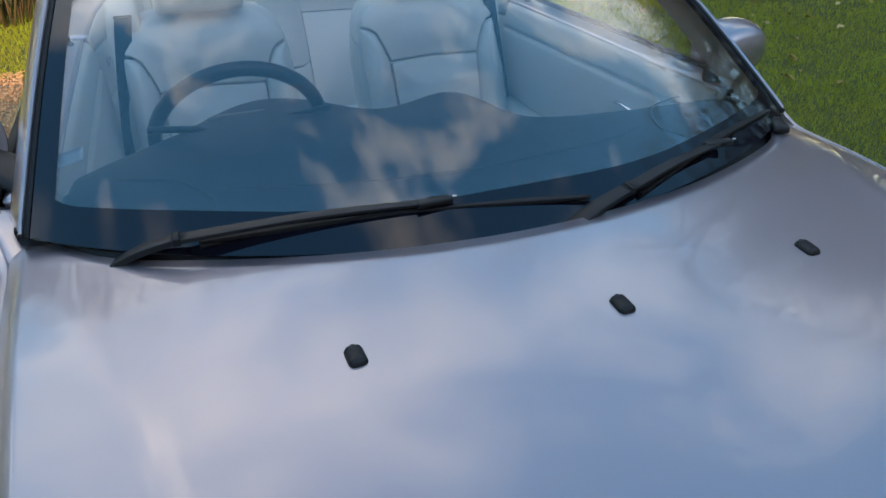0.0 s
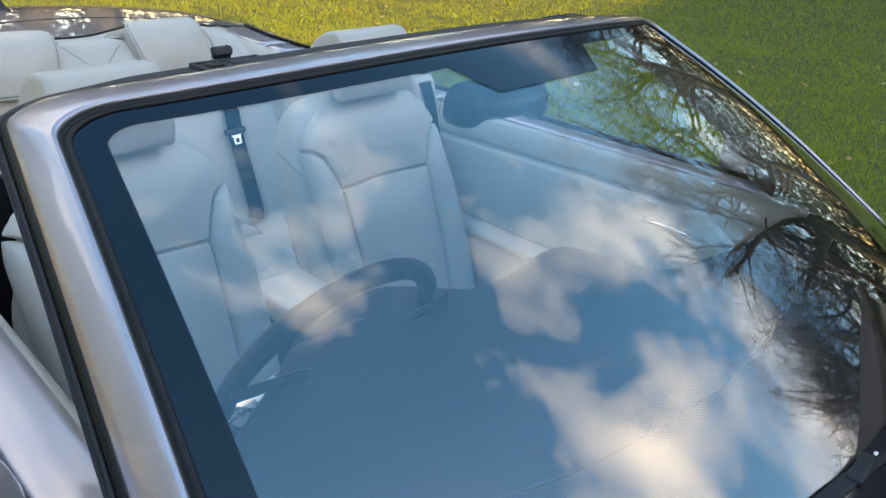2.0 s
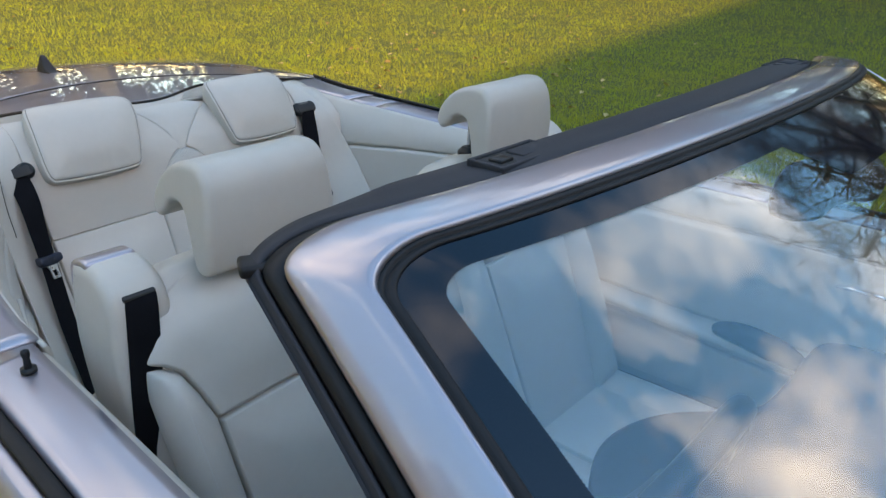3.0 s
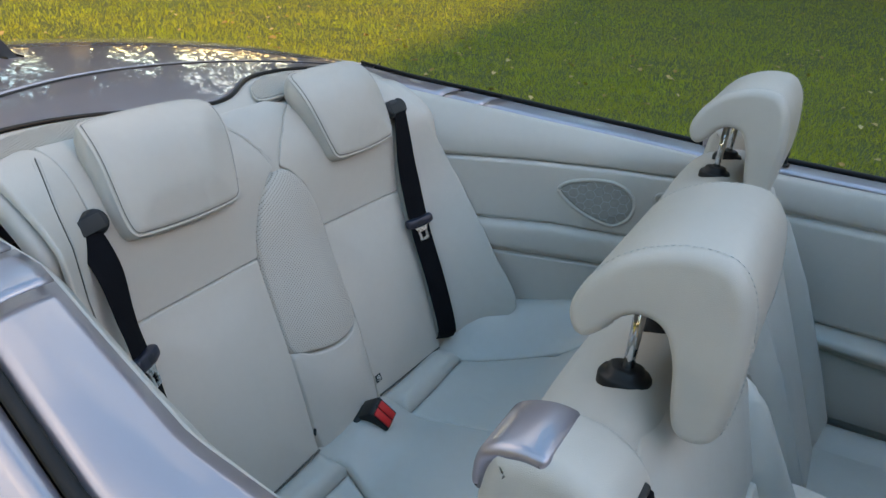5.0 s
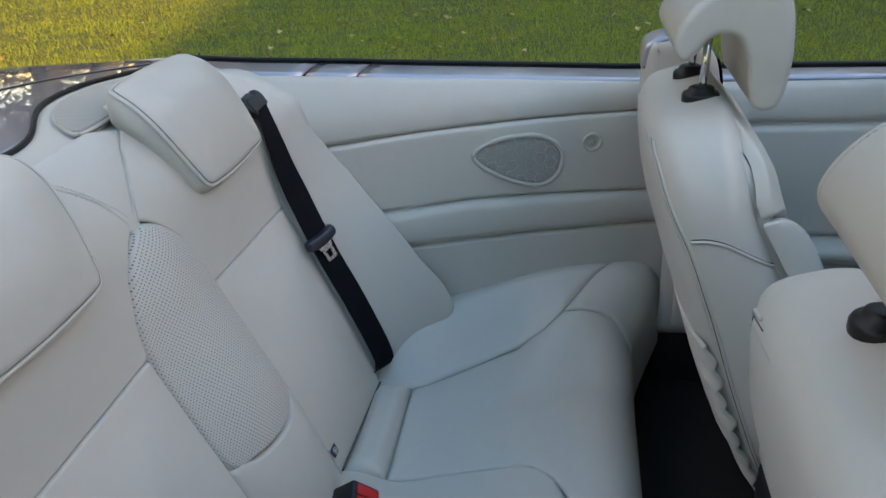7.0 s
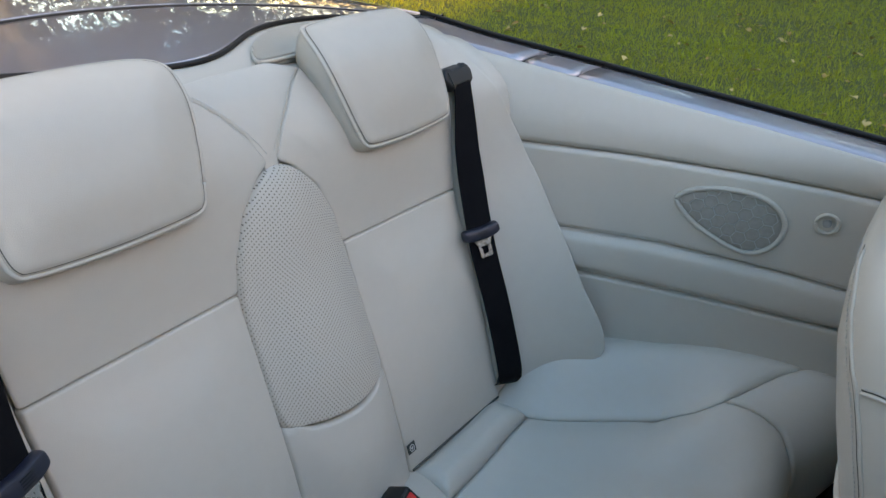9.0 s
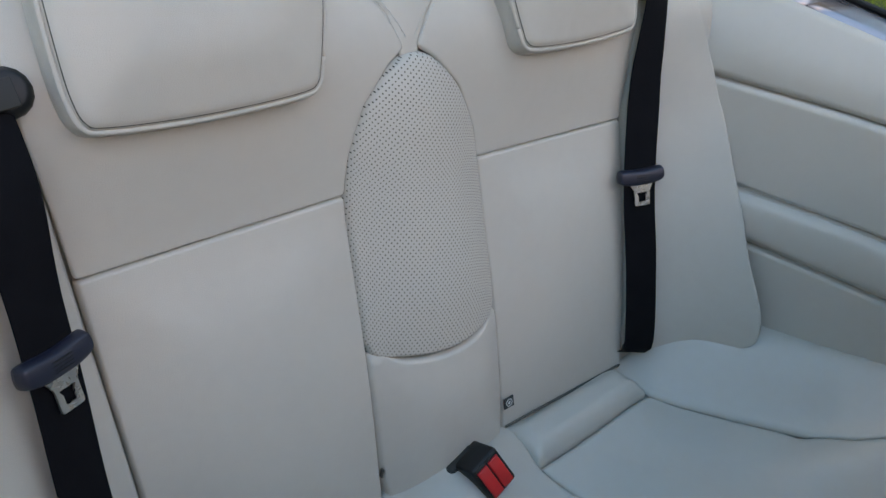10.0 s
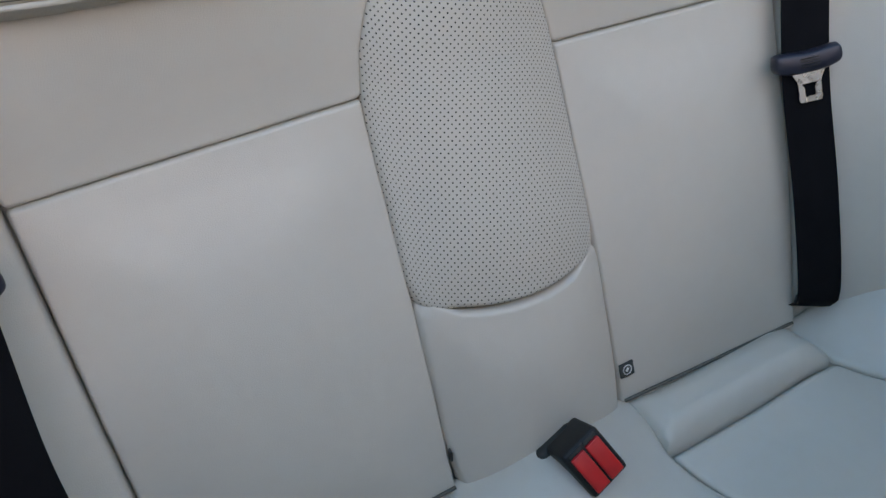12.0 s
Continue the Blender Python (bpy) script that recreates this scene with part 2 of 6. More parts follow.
def perforated_material():
    """Pale leather with staggered punched holes, 4.9 mm apart, laid out in the panel's own metres."""
    m = mat("perforated_leather", (0.515, 0.452, 0.392), 0.5, spec=0.4, var=0.15, vscale=5, tint=(0.40, 0.38, 0.345))
    nt = m.node_tree
    b = nt.nodes["Principled BSDF"]
    src = b.inputs["Base Color"].links[0].from_socket
    uv = nt.nodes.new("ShaderNodeUVMap")

    def grid(offset):
        mp = nt.nodes.new("ShaderNodeMapping")
        mp.inputs["Scale"].default_value = (1 / 0.0069, 1 / 0.0069, 1)
        mp.inputs["Rotation"].default_value = (0, 0, radians(14))
        mp.inputs["Location"].default_value = (offset, offset, 0)
        fr = nt.nodes.new("ShaderNodeVectorMath")
        fr.operation = "FRACTION"
        sb = nt.nodes.new("ShaderNodeVectorMath")
        sb.operation = "SUBTRACT"
        sb.inputs[1].default_value = (0.5, 0.5, 0.0)
        ln = nt.nodes.new("ShaderNodeVectorMath")
        ln.operation = "LENGTH"
        nt.links.new(uv.outputs["UV"], mp.inputs["Vector"])
        nt.links.new(mp.outputs["Vector"], fr.inputs[0])
        nt.links.new(fr.outputs["Vector"], sb.inputs[0])
        nt.links.new(sb.outputs["Vector"], ln.inputs[0])
        return ln.outputs["Value"]
    mn = nt.nodes.new("ShaderNodeMath")
    mn.operation = "MINIMUM"
    nt.links.new(grid(0.0), mn.inputs[0])
    nt.links.new(grid(0.5), mn.inputs[1])
    mr = nt.nodes.new("ShaderNodeMapRange")
    mr.inputs["From Min"].default_value, mr.inputs["From Max"].default_value = 0.095, 0.135
    nt.links.new(mn.outputs["Value"], mr.inputs["Value"])
    mx = nt.nodes.new("ShaderNodeMixRGB")
    mx.inputs["Color1"].default_value = (0.012, 0.012, 0.012, 1)
    nt.links.new(mr.outputs["Result"], mx.inputs["Fac"])
    nt.links.new(src, mx.inputs["Color2"])
    nt.links.new(mx.outputs["Color"], b.inputs["Base Color"])
    bp = nt.nodes.new("ShaderNodeBump")
    bp.inputs["Strength"].default_value, bp.inputs["Distance"].default_value = 0.6, 0.001
    nt.links.new(mr.outputs["Result"], bp.inputs["Height"])
    nt.links.new(bp.outputs["Normal"], b.inputs["Normal"])
    return m


M_paint, M_glass, M_perf = paint_material(), glass_material(), perforated_material()


# ---- mesh helpers ----
def part(name, verts, faces, material, parent=None, label="", smooth=True, uv=None):
    """Links one mesh object, under a thing or a part."""
    me = bpy.data.meshes.new(name)
    me.from_pydata([tuple(map(float, v)) for v in verts], [], [tuple(int(i) for i in f) for f in faces])
    me.materials.append(material)
    if smooth:
        me.polygons.foreach_set("use_smooth", [True] * len(me.polygons))
    if uv is not None:
        layer = me.uv_layers.new(name="UVMap")
        for lp in me.loops:
            layer.data[lp.index].uv = uv[lp.vertex_index]
    me.update()
    ob = new(name, me)
    if parent is not None:
        ob.parent = parent
    if label:
        tagged(ob, label)
    return ob


def curve(points, n, closed=False):
    """n points along a Catmull-Rom curve through the given ones, evenly spaced by length."""
    p = np.array(points, float)
    k = len(p)
    fine = []
    segs = k if closed else k - 1
    for i in range(segs):
        if closed:
            a, b, c, d = p[(i - 1) % k], p[i], p[(i + 1) % k], p[(i + 2) % k]
        else:
            b, c = p[i], p[i + 1]
            a = p[i - 1] if i else 2 * b - c
            d = p[i + 2] if i + 2 < k else 2 * c - b
        t = np.linspace(0, 1, 16, endpoint=False)[:, None]
        fine.append(0.5 * (2 * b + (c - a) * t + (2 * a - 5 * b + 4 * c - d) * t ** 2 + (3 * b - a - 3 * c + d) * t ** 3))
    fine = np.vstack(fine + [p[:1] if closed else p[-1:]])
    L = np.r_[0, np.cumsum(np.linalg.norm(np.diff(fine, axis=0), axis=1))]
    want = np.linspace(0, L[-1], n + 1)[:-1] if closed else np.linspace(0, L[-1], n)
    return np.stack([np.interp(want, L, fine[:, j]) for j in range(p.shape[1])], -1)


def grid_faces(m, n, off=0, wrap=False, flip=False):
    out = []
    for i in range(m - 1):
        for j in range(n if wrap else n - 1):
            q = (off + i * n + j, off + i * n + (j + 1) % n, off + (i + 1) * n + (j + 1) % n, off + (i + 1) * n + j)
            out.append(q[::-1] if flip else q)
    return out


def patch_normals(P):
    du = np.gradient(P, axis=0)
    dv = np.gradient(P, axis=1)
    nrm = np.cross(du, dv)
    return nrm / np.maximum(np.linalg.norm(nrm, axis=2, keepdims=True), 1e-9)


def solid_patch(P, thick, out=(0, 0, 1)):
    """Verts and faces of a curved sheet of that thickness, from an (m, n, 3) array of its outer face, which looks towards out."""
    if (patch_normals(P) @ np.array(out, float)).mean() < 0:
        P = P[::-1]
    m, n, _ = P.shape
    Q = P - patch_normals(P) * thick
    v = np.vstack([P.reshape(-1, 3), Q.reshape(-1, 3)])
    f = grid_faces(m, n) + grid_faces(m, n, m * n, flip=True)
    o = m * n
    for j in range(n - 1):
        f.append((j + 1, j, o + j, o + j + 1))
        a = (m - 1) * n
        f.append((a + j, a + j + 1, o + a + j + 1, o + a + j))
    for i in range(m - 1):
        f.append((i * n, (i + 1) * n, o + (i + 1) * n, o + i * n))
        b = n - 1
        f.append(((i + 1) * n + b, i * n + b, o + i * n + b, o + (i + 1) * n + b))
    return v, [q[::-1] for q in f]


def area2(o):
    return 0.5 * np.sum(o[:, 0] * np.roll(o[:, 1], -1) - np.roll(o[:, 0], -1) * o[:, 1])


def inward(o):
    """Unit inward normals of a closed outline that runs anticlockwise."""
    t = np.roll(o, -1, 0) - np.roll(o, 1, 0)
    t /= np.maximum(np.linalg.norm(t, axis=1, keepdims=True), 1e-9)
    return np.stack([-t[:, 1], t[:, 0]], -1)


def puff(outline, S, high, edge=0.012, bulge=0.012, deep=0.008, n=96, closed_curve=True, back=None):
    """A padded panel over an outline in the coordinates of the map S(a, b, h): it rises from a sunk seam round its edge and swells inwards."""
    o = curve(outline, n, True) if closed_curve else np.array(outline, float)
    if area2(o) < 0:
        o = o[::-1]
    n = len(o)
    nin = inward(o)
    nxt = np.roll(o, -1, 0)

    def dist(p):
        d = nxt - o
        t = np.clip(((p[:, None] - o) * d).sum(2) / np.maximum((d * d).sum(1), 1e-12), 0, 1)
        return np.linalg.norm(p[:, None] - (o + t[..., None] * d), axis=2).min(1)

    def inside(p):
        x, y = p[:, 0, None], p[:, 1, None]
        cross = (o[:, 1] > y) != (nxt[:, 1] > y)
        at = o[:, 0] + (y - o[:, 1]) / np.where(nxt[:, 1] == o[:, 1], 1e-12, nxt[:, 1] - o[:, 1]) * (nxt[:, 0] - o[:, 0])
        return (cross & (x < at)).sum(1) % 2 == 1
    pts = [o]
    for q in (0.05, 0.16, 0.34, 0.6, 0.85, 1.15):
        r = o + nin * edge * q
        pts.append(r[(dist(r) > edge * q * 0.93) & inside(r)])
    size = o.max(0) - o.min(0)
    step = max(0.006, min(0.02, math.sqrt(size[0] * size[1]) / 24))
    step = max(step, edge * 0.35)
    gx, gy = np.meshgrid(np.arange(o[:, 0].min(), o[:, 0].max(), step), np.arange(o[:, 1].min(), o[:, 1].max(), step))
    g = np.stack([gx.ravel(), gy.ravel()], -1)
    g = g[inside(g)]
    g = g[dist(g) > edge * 1.15 + step * 0.45]
    allp = np.vstack(pts + [g])
    res = delaunay_2d_cdt([Vector(p) for p in allp], [(k, (k + 1) % n) for k in range(n)], [tuple(range(n))], 1, 1e-7)
    p2 = np.array([tuple(p) for p in res[0]])
    d = dist(p2)
    d[:n] = 0
    top = max(d.max(), 1e-6)
    q = np.clip(d / edge, 0, 1)
    k = np.clip(d / (0.75 * top), 0, 1)
    h = -deep + (high + deep) * np.sqrt(np.maximum(0, 1 - (1 - q) ** 2)) + bulge * k * k * (3 - 2 * k)
    verts = [S(x, y, z) for (x, y), z in zip(p2, h)]
    uv = [tuple(p) for p in p2]
    f = [tuple(q) for q in res[2]]
    if back is not None:
        m = len(verts)
        ring_ = o + nin * 0.004
        verts += [S(x, y, back) for x, y in ring_]
        uv += [tuple(p) for p in ring_]
        f += [(k, m + k, m + (k + 1) % n, (k + 1) % n) for k in range(n)]
        f.append(tuple(range(m, m + n))[::-1])
    return verts, f, uv


def slab(outline, half, r, S, n=90, rings=5, closed_curve=True):
    """An outline in (a, b) carried across c from -half to half, its rims rounded by r; S(a, b, c) lays it out."""
    o = curve(outline, n, True) if closed_curve else np.array(outline, float)
    if area2(o) < 0:
        o = o[::-1]
    n = len(o)
    nin = inward(o)
    prof = []
    for k in range(rings + 1):
        an = math.pi / 2 * k / rings
        prof.append((-half + r * (1 - math.cos(an)), r * (1 - math.sin(an))))
    prof = prof + [(-c, i) for c, i in prof[::-1]]
    verts = []
    for c, ins in prof:
        for a, b in o + nin * ins:
            verts.append(S(a, b, c))
    m = len(prof)
    f = grid_faces(m, n, wrap=True, flip=True)
    cap = o + nin * prof[0][1]
    res = delaunay_2d_cdt([Vector(p) for p in cap], [(k, (k + 1) % n) for k in range(n)], [tuple(range(n))], 1, 1e-9)
    for t in res[2]:
        if max(t) < n:
            f.append(tuple(t))
            f.append(tuple((m - 1) * n + j for j in t)[::-1])
    return verts, f


def frames(path):
    p = np.array(path, float)
    t = np.gradient(p, axis=0)
    t /= np.maximum(np.linalg.norm(t, axis=1, keepdims=True), 1e-9)
    up = np.array((0.0, 0.0, 1.0)) if abs(t[0, 2]) < 0.9 else np.array((1.0, 0.0, 0.0))
    a = []
    for k in range(len(p)):
        s = up - t[k] * (up @ t[k])
        s /= max(np.linalg.norm(s), 1e-9)
        a.append(s)
        up = s
    a = np.array(a)
    return p, t, a, np.cross(t, a)


def sweep(path, section, closed=False, scale=None):
    """A section (outline in two axes across the path) carried along a path, with capped ends."""
    p, t, a, b = frames(path)
    s = np.array(section, float)
    n = len(s)
    verts = []
    for k in range(len(p)):
        q = s * (scale[k] if scale is not None else 1.0)
        verts += list(p[k] + np.outer(q[:, 0], a[k]) + np.outer(q[:, 1], b[k]))
    m = len(p)
    f = grid_faces(m, n, wrap=True)
    if closed:
        f += [((m - 1) * n + j, (m - 1) * n + (j + 1) % n, (j + 1) % n, j) for j in range(n)]
    else:
        f += [tuple(range(n))[::-1], tuple((m - 1) * n + j for j in range(n))]
    return verts, f


def ring(r, n=10, sy=1.0):
    an = np.linspace(0, 2 * math.pi, n, endpoint=False)
    return np.stack([r * np.cos(an), r * sy * np.sin(an)], -1)


def rounded_rect(w, h, r, k=5):
    out = []
    for cx, cy, a0 in ((w - r, h - r, 0), (-w + r, h - r, 90), (-w + r, -h + r, 180), (w - r, -h + r, 270)):
        for i in range(k):
            an = radians(a0 + 90 * i / (k - 1))
            out.append((cx + r * math.cos(an), cy + r * math.sin(an)))
    return np.array(out)


def strip(path, across, width, thick):
    """A flat band with thickness along a path; across gives its width's direction."""
    p = np.array(path, float)
    t = np.gradient(p, axis=0)
    t /= np.maximum(np.linalg.norm(t, axis=1, keepdims=True), 1e-9)
    w = np.array(across, float)
    w = np.broadcast_to(w, p.shape) if w.ndim == 1 else w
    w = w - t * (w * t).sum(1, keepdims=True)
    w = w / np.linalg.norm(w, axis=1, keepdims=True)
    nn = np.cross(w, t)
    verts = []
    sec = [(-0.5, 0.3), (-0.47, 0.5), (0.47, 0.5), (0.5, 0.3), (0.5, -0.3), (0.47, -0.5), (-0.47, -0.5), (-0.5, -0.3)]
    for k in range(len(p)):
        for a, b in sec:
            verts.append(p[k] + w[k] * a * width + nn[k] * b * thick)
    n, m = len(sec), len(p)
    return verts, grid_faces(m, n, wrap=True) + [tuple(range(n))[::-1], tuple((m - 1) * n + j for j in range(n))]


def block(size, at, bevel=0.004, turn=None, seg=2):
    """Verts and faces of a bevelled box."""
    bm = bmesh.new()
    bmesh.ops.create_cube(bm, size=1.0)
    bmesh.ops.scale(bm, vec=size, verts=bm.verts)
    if bevel:
        bmesh.ops.bevel(bm, geom=bm.edges[:], offset=bevel, segments=seg, affect="EDGES", profile=0.5)
    m = Matrix.Translation(at) @ (turn or Matrix())
    bm.transform(m)
    bm.verts.ensure_lookup_table()
    v = [tuple(x.co) for x in bm.verts]
    bm.verts.index_update()
    f = [tuple(x.index for x in fc.verts) for fc in bm.faces]
    bm.free()
    return v, f


def merge(*pieces):
    v, f = [], []
    for pv, pf in pieces:
        o = len(v)
        v += [tuple(map(float, q)) for q in pv]
        f += [tuple(i + o for i in q) for q in pf]
    return v, f


def stitches(path, pitch=0.006, length=0.0042, r=0.0006):
    """Short raised threads along a path."""
    p = np.array(path, float)
    L = np.r_[0, np.cumsum(np.linalg.norm(np.diff(p, axis=0), axis=1))]
    out_v, out_f = [], []
    at = lambda s: np.array([np.interp(s, L, p[:, j]) for j in range(3)])
    for s in np.arange(0.002, L[-1] - length, pitch):
        v, f = sweep([at(s), at(s + length * 0.5), at(s + length)], ring(r, 4), scale=[0.5, 1.0, 0.5])
        o = len(out_v)
        out_v += v
        out_f += [tuple(i + o for i in q) for q in f]
    return out_v, out_f


def pick(y, table):
    """Linear reading of a table of (y, value, ...) rows."""
    tb = np.array(table, float)
    return [np.interp(y, tb[:, 0], tb[:, j]) for j in range(1, tb.shape[1])]

# ---- ground ----
def ground_sheet():
    P = np.array([[(x, y, 0.0) for x in np.linspace(-160, 160, 41)] for y in np.linspace(-160, 160, 41)])
    ob = part("ground", P.reshape(-1, 3), grid_faces(41, 41), M_soil)
    return tagged(ob, "mown green lawn reaching to the trees", "lawn", kind="structure")


def gravel_drive():
    xs, ys = np.linspace(-16, 0.95, 40), np.linspace(-5.5, 4.85, 40)
    P = np.array([[(x, y + (0.12 * math.sin(x * 2.1) + 0.06 * math.sin(x * 5.3) if y > 4.8 else 0), 0.012) for x in xs] for y in ys])
    v, f = solid_patch(P, 0.010)
    ob = part("road", v, f, M_grit)
    return tagged(ob, "gravel drive of honey-coloured stones", "driveway", kind="structure")


ground_sheet()
gravel_drive()


def shade_house():
    """Unseen plain house front and roof, added sunward to shade car and near lawn."""
    tilt = math.atan(0.14)
    m = pose(0, -8.4, 0, 0, 0, math.degrees(tilt))
    wall = tagged(part("wall_south", *block((34, 0.35, 4.4), m @ Vector((0, 2.6, 2.2)), 0.02, m.to_3x3().to_4x4()), M_render, smooth=False),
                  "unseen plain white wall added to shade the car", "wall", kind="structure")
    sec = [(3.1, 4.25), (0.0, 6.9), (-3.1, 4.25), (-3.1, 4.05), (0.0, 6.65), (3.1, 4.05)]
    v = [m @ Vector((x, a, b)) for x in (-17.5, 17.5) for a, b in sec]
    f = [tuple(range(6)), tuple(range(11, 5, -1))] + [(j, 6 + j, 6 + (j + 1) % 6, (j + 1) % 6) for j in range(6)]
    tagged(part("roof", v, f, M_tile, smooth=False), "unseen brown pitched roof added to keep the sun off the car", "roof", kind="structure")


shade_house()

# ---- the car: plan numbers ----
# x across (right-hand drive side negative), y rearwards, z up; base of the windscreen near y = 0
car = tagged(new("car"), "silver-grey convertible with roof down and pale leather seats", "car")

BELT = [(-1.5, 0.66, 0.80), (-0.2, 0.73, 0.985), (0.2, 0.735, 0.995), (0.7, 0.722, 1.0), (1.27, 0.70, 1.008), (1.55, 0.69, 1.012), (1.75, 0.668, 1.025),
        (1.92, 0.62, 1.042), (2.1, 0.568, 1.062), (2.3, 0.550, 1.072), (2.5, 0.585, 1.074), (2.8, 0.61, 1.058), (3.2, 0.60, 1.02), (3.5, 0.55, 0.99)]
WIDE = [(-1.45, 0.66), (-1.3, 0.74), (-1.05, 0.81), (-0.6, 0.865), (0.2, 0.878), (1.2, 0.882), (2.0, 0.878), (2.8, 0.855), (3.2, 0.81), (3.42, 0.74), (3.55, 0.66)]
AXLES = (-0.50, 2.17)


def belt(y):
    return pick(y, BELT)


def hood_z(x, y):
    """Height of the bonnet."""
    z = 1.003 - 0.05 * max(0.0, -0.1 - y) - 0.115 * max(0.0, -0.35 - y) ** 2
    a = abs(x)
    crease = 0.725 + 0.22 * min(0.0, y)
    z -= 0.022 * (a / 0.7) ** 2
    d = a - crease
    z -= 0.15 * (d + math.sqrt(d * d + 0.00003)) * 0.5
    return z


def hood_rear(x):
    return -0.112 + 0.160 * (x / 0.6) ** 2 + 0.085 * (max(0.0, abs(x) - 0.62) / 0.16) ** 2


HOOD_HALF = 0.815


def hood():
    P = []
    for i in range(40):
        t = i / 39
        row = []
        for j in range(61):
            u = -1 + 2 * j / 60
            half = HOOD_HALF - 0.10 * t * t
            x = u * half
            y0, y1 = hood_rear(x) + 0.0, -1.28 + 0.16 * (x / 0.7) ** 2
            y = y0 + (y1 - y0) * t
            row.append((x, y, hood_z(x, y) + 0.004 * math.exp(-((abs(x) - 0.70 - 0.22 * min(0.0, y)) / 0.03) ** 2) * min(1.0, max(0.0, -y * 4))))
        P.append(row)
    P = np.array(P)
    ob = part("bonnet", *solid_patch(P, 0.02), M_paint, car, "silver-grey metallic bonnet reflecting clouds")
    return ob


bonnet = hood()


def nozzle(x, y):
    """Washer jet: a small black rounded wedge on the bonnet."""
    z = hood_z(x, y)
    out = rounded_rect(0.0135, 0.020, 0.009)
    S = lambda a, b, h: (x + a, y + b, z + h * (0.65 + 0.35 * (b + 0.02) / 0.04) - 0.02 * (b))
    v, f, _ = puff(out, S, 0.0085, edge=0.006, bulge=0.0015, deep=0.004, n=24, closed_curve=False)
    part("washer_jet", v, f, M_black, bonnet, "small black washer jet")
    part("washer_hole", *block((0.006, 0.002, 0.003), (x, y + 0.016, z + 0.0075), 0.0008), M_rubber, bonnet)


for nx, ny in ((-0.370, -0.308), (0.006, -0.342), (0.370, -0.311)):
    nozzle(nx, ny)


def side_section(y, sg):
    """Points of the body side from its top edge down to the sill."""
    bx, bz = belt(y)
    W = pick(y, WIDE)[0]
    t = min(1.0, max(0.0, (hood_rear(HOOD_HALF) - y) / (hood_rear(HOOD_HALF) + 1.07)))
    xh = HOOD_HALF - 0.10 * t * t + 0.003
    zh = hood_z(xh - 0.003, min(y, 0.18))
    k = min(1.0, max(0.0, (y - 0.14) / 0.20))
    k = k * k * (3 - 2 * k)
    xt, zt = xh + (bx + 0.125 - xh) * k, zh + (bz - 0.004 - zh) * k
    W = max(W, xt + 0.028)
    rows = ((0.0, zt), (0.18, zt - 0.006), (0.45, zt - 0.024), (0.72, zt - 0.065), (0.92, zt - 0.15), (1.0, 0.68), (1.0, 0.58))
    pts = [(xt + (W - xt) * a, z) for a, z in rows] + [(W - 0.012, 0.45), (W - 0.03, 0.32), (W - 0.06, 0.22)]
    return [(sg * x, y, z) for x, z in curve(pts, 34)]


def side_panel(name, y0, y1, sg, label=""):
    ys = np.linspace(y0, y1, max(8, int((y1 - y0) / 0.028)))
    P = np.array([side_section(y, sg) for y in ys])
    R = 0.345
    for ay in AXLES:
        d = np.stack([P[..., 1] - ay, P[..., 2] - 0.31], -1)
        r = np.linalg.norm(d, axis=-1)
        inside = r < R
        P[..., 1] = np.where(inside & (r > R * 0.75), ay + d[..., 0] / np.maximum(r, 1e-6) * R, P[..., 1])
        P[..., 2] = np.where(inside & (r > R * 0.75), 0.31 + d[..., 1] / np.maximum(r, 1e-6) * R, P[..., 2])
    v, f = solid_patch(P, 0.012, (sg, 0, 0))
    keep = []
    for q in f:
        c = np.mean([v[i] for i in q], axis=0)
        if all(math.hypot(c[1] - ay, c[2] - 0.31) > R - 0.004 for ay in AXLES):
            keep.append(q)
    return part(name, v, keep, M_paint, car, label)


doors = {}
for sg in (-1, 1):
    side_panel("front_wing", -1.215, 0.315, sg)
    doors[sg] = side_panel("door", 0.322, 1.452, sg, "silver-grey car door with its window lowered")
    side_panel("rear_wing", 1.459, 3.375, sg)


def end_panel(name, y, bow, ztop, sg):
    """Front or rear bumper cover, bowed in plan."""
    xs = np.linspace(-0.75, 0.75, 41)
    P = []
    for t in np.linspace(0, 1, 18):
        z = ztop + (0.22 - ztop) * t
        row = []
        for x in xs:
            row.append((x, y + sg * (bow * (1 - (x / 0.75) ** 2) + 0.07 * math.sin(math.pi * min(1, t * 1.1)) - 0.04 * t), z))
        P.append(row)
    P = np.array(P)
    return part(name, *solid_patch(P, 0.015, (0, sg, 0)), M_paint, car)


end_panel("front_bumper", -1.20, 0.11, 0.80, -1)
end_panel("rear_bumper", 3.36, 0.10, 0.97, 1)
part("floor_pan", *block((1.62, 4.2, 0.06), (0, 1.0, 0.23), 0.02), M_under, car)
part("carpet", *block((1.40, 1.75, 0.03), (0, 1.12, 0.29), 0.01), M_carpet, car, "black carpet in the footwells")
part("rear_bulkhead", *block((1.30, 0.03, 0.62), (0, 2.52, 0.58), 0.01), M_under, car)
part("engine_bulkhead", *block((1.44, 0.03, 0.62), (0, 0.16, 0.60), 0.01), M_under, car)


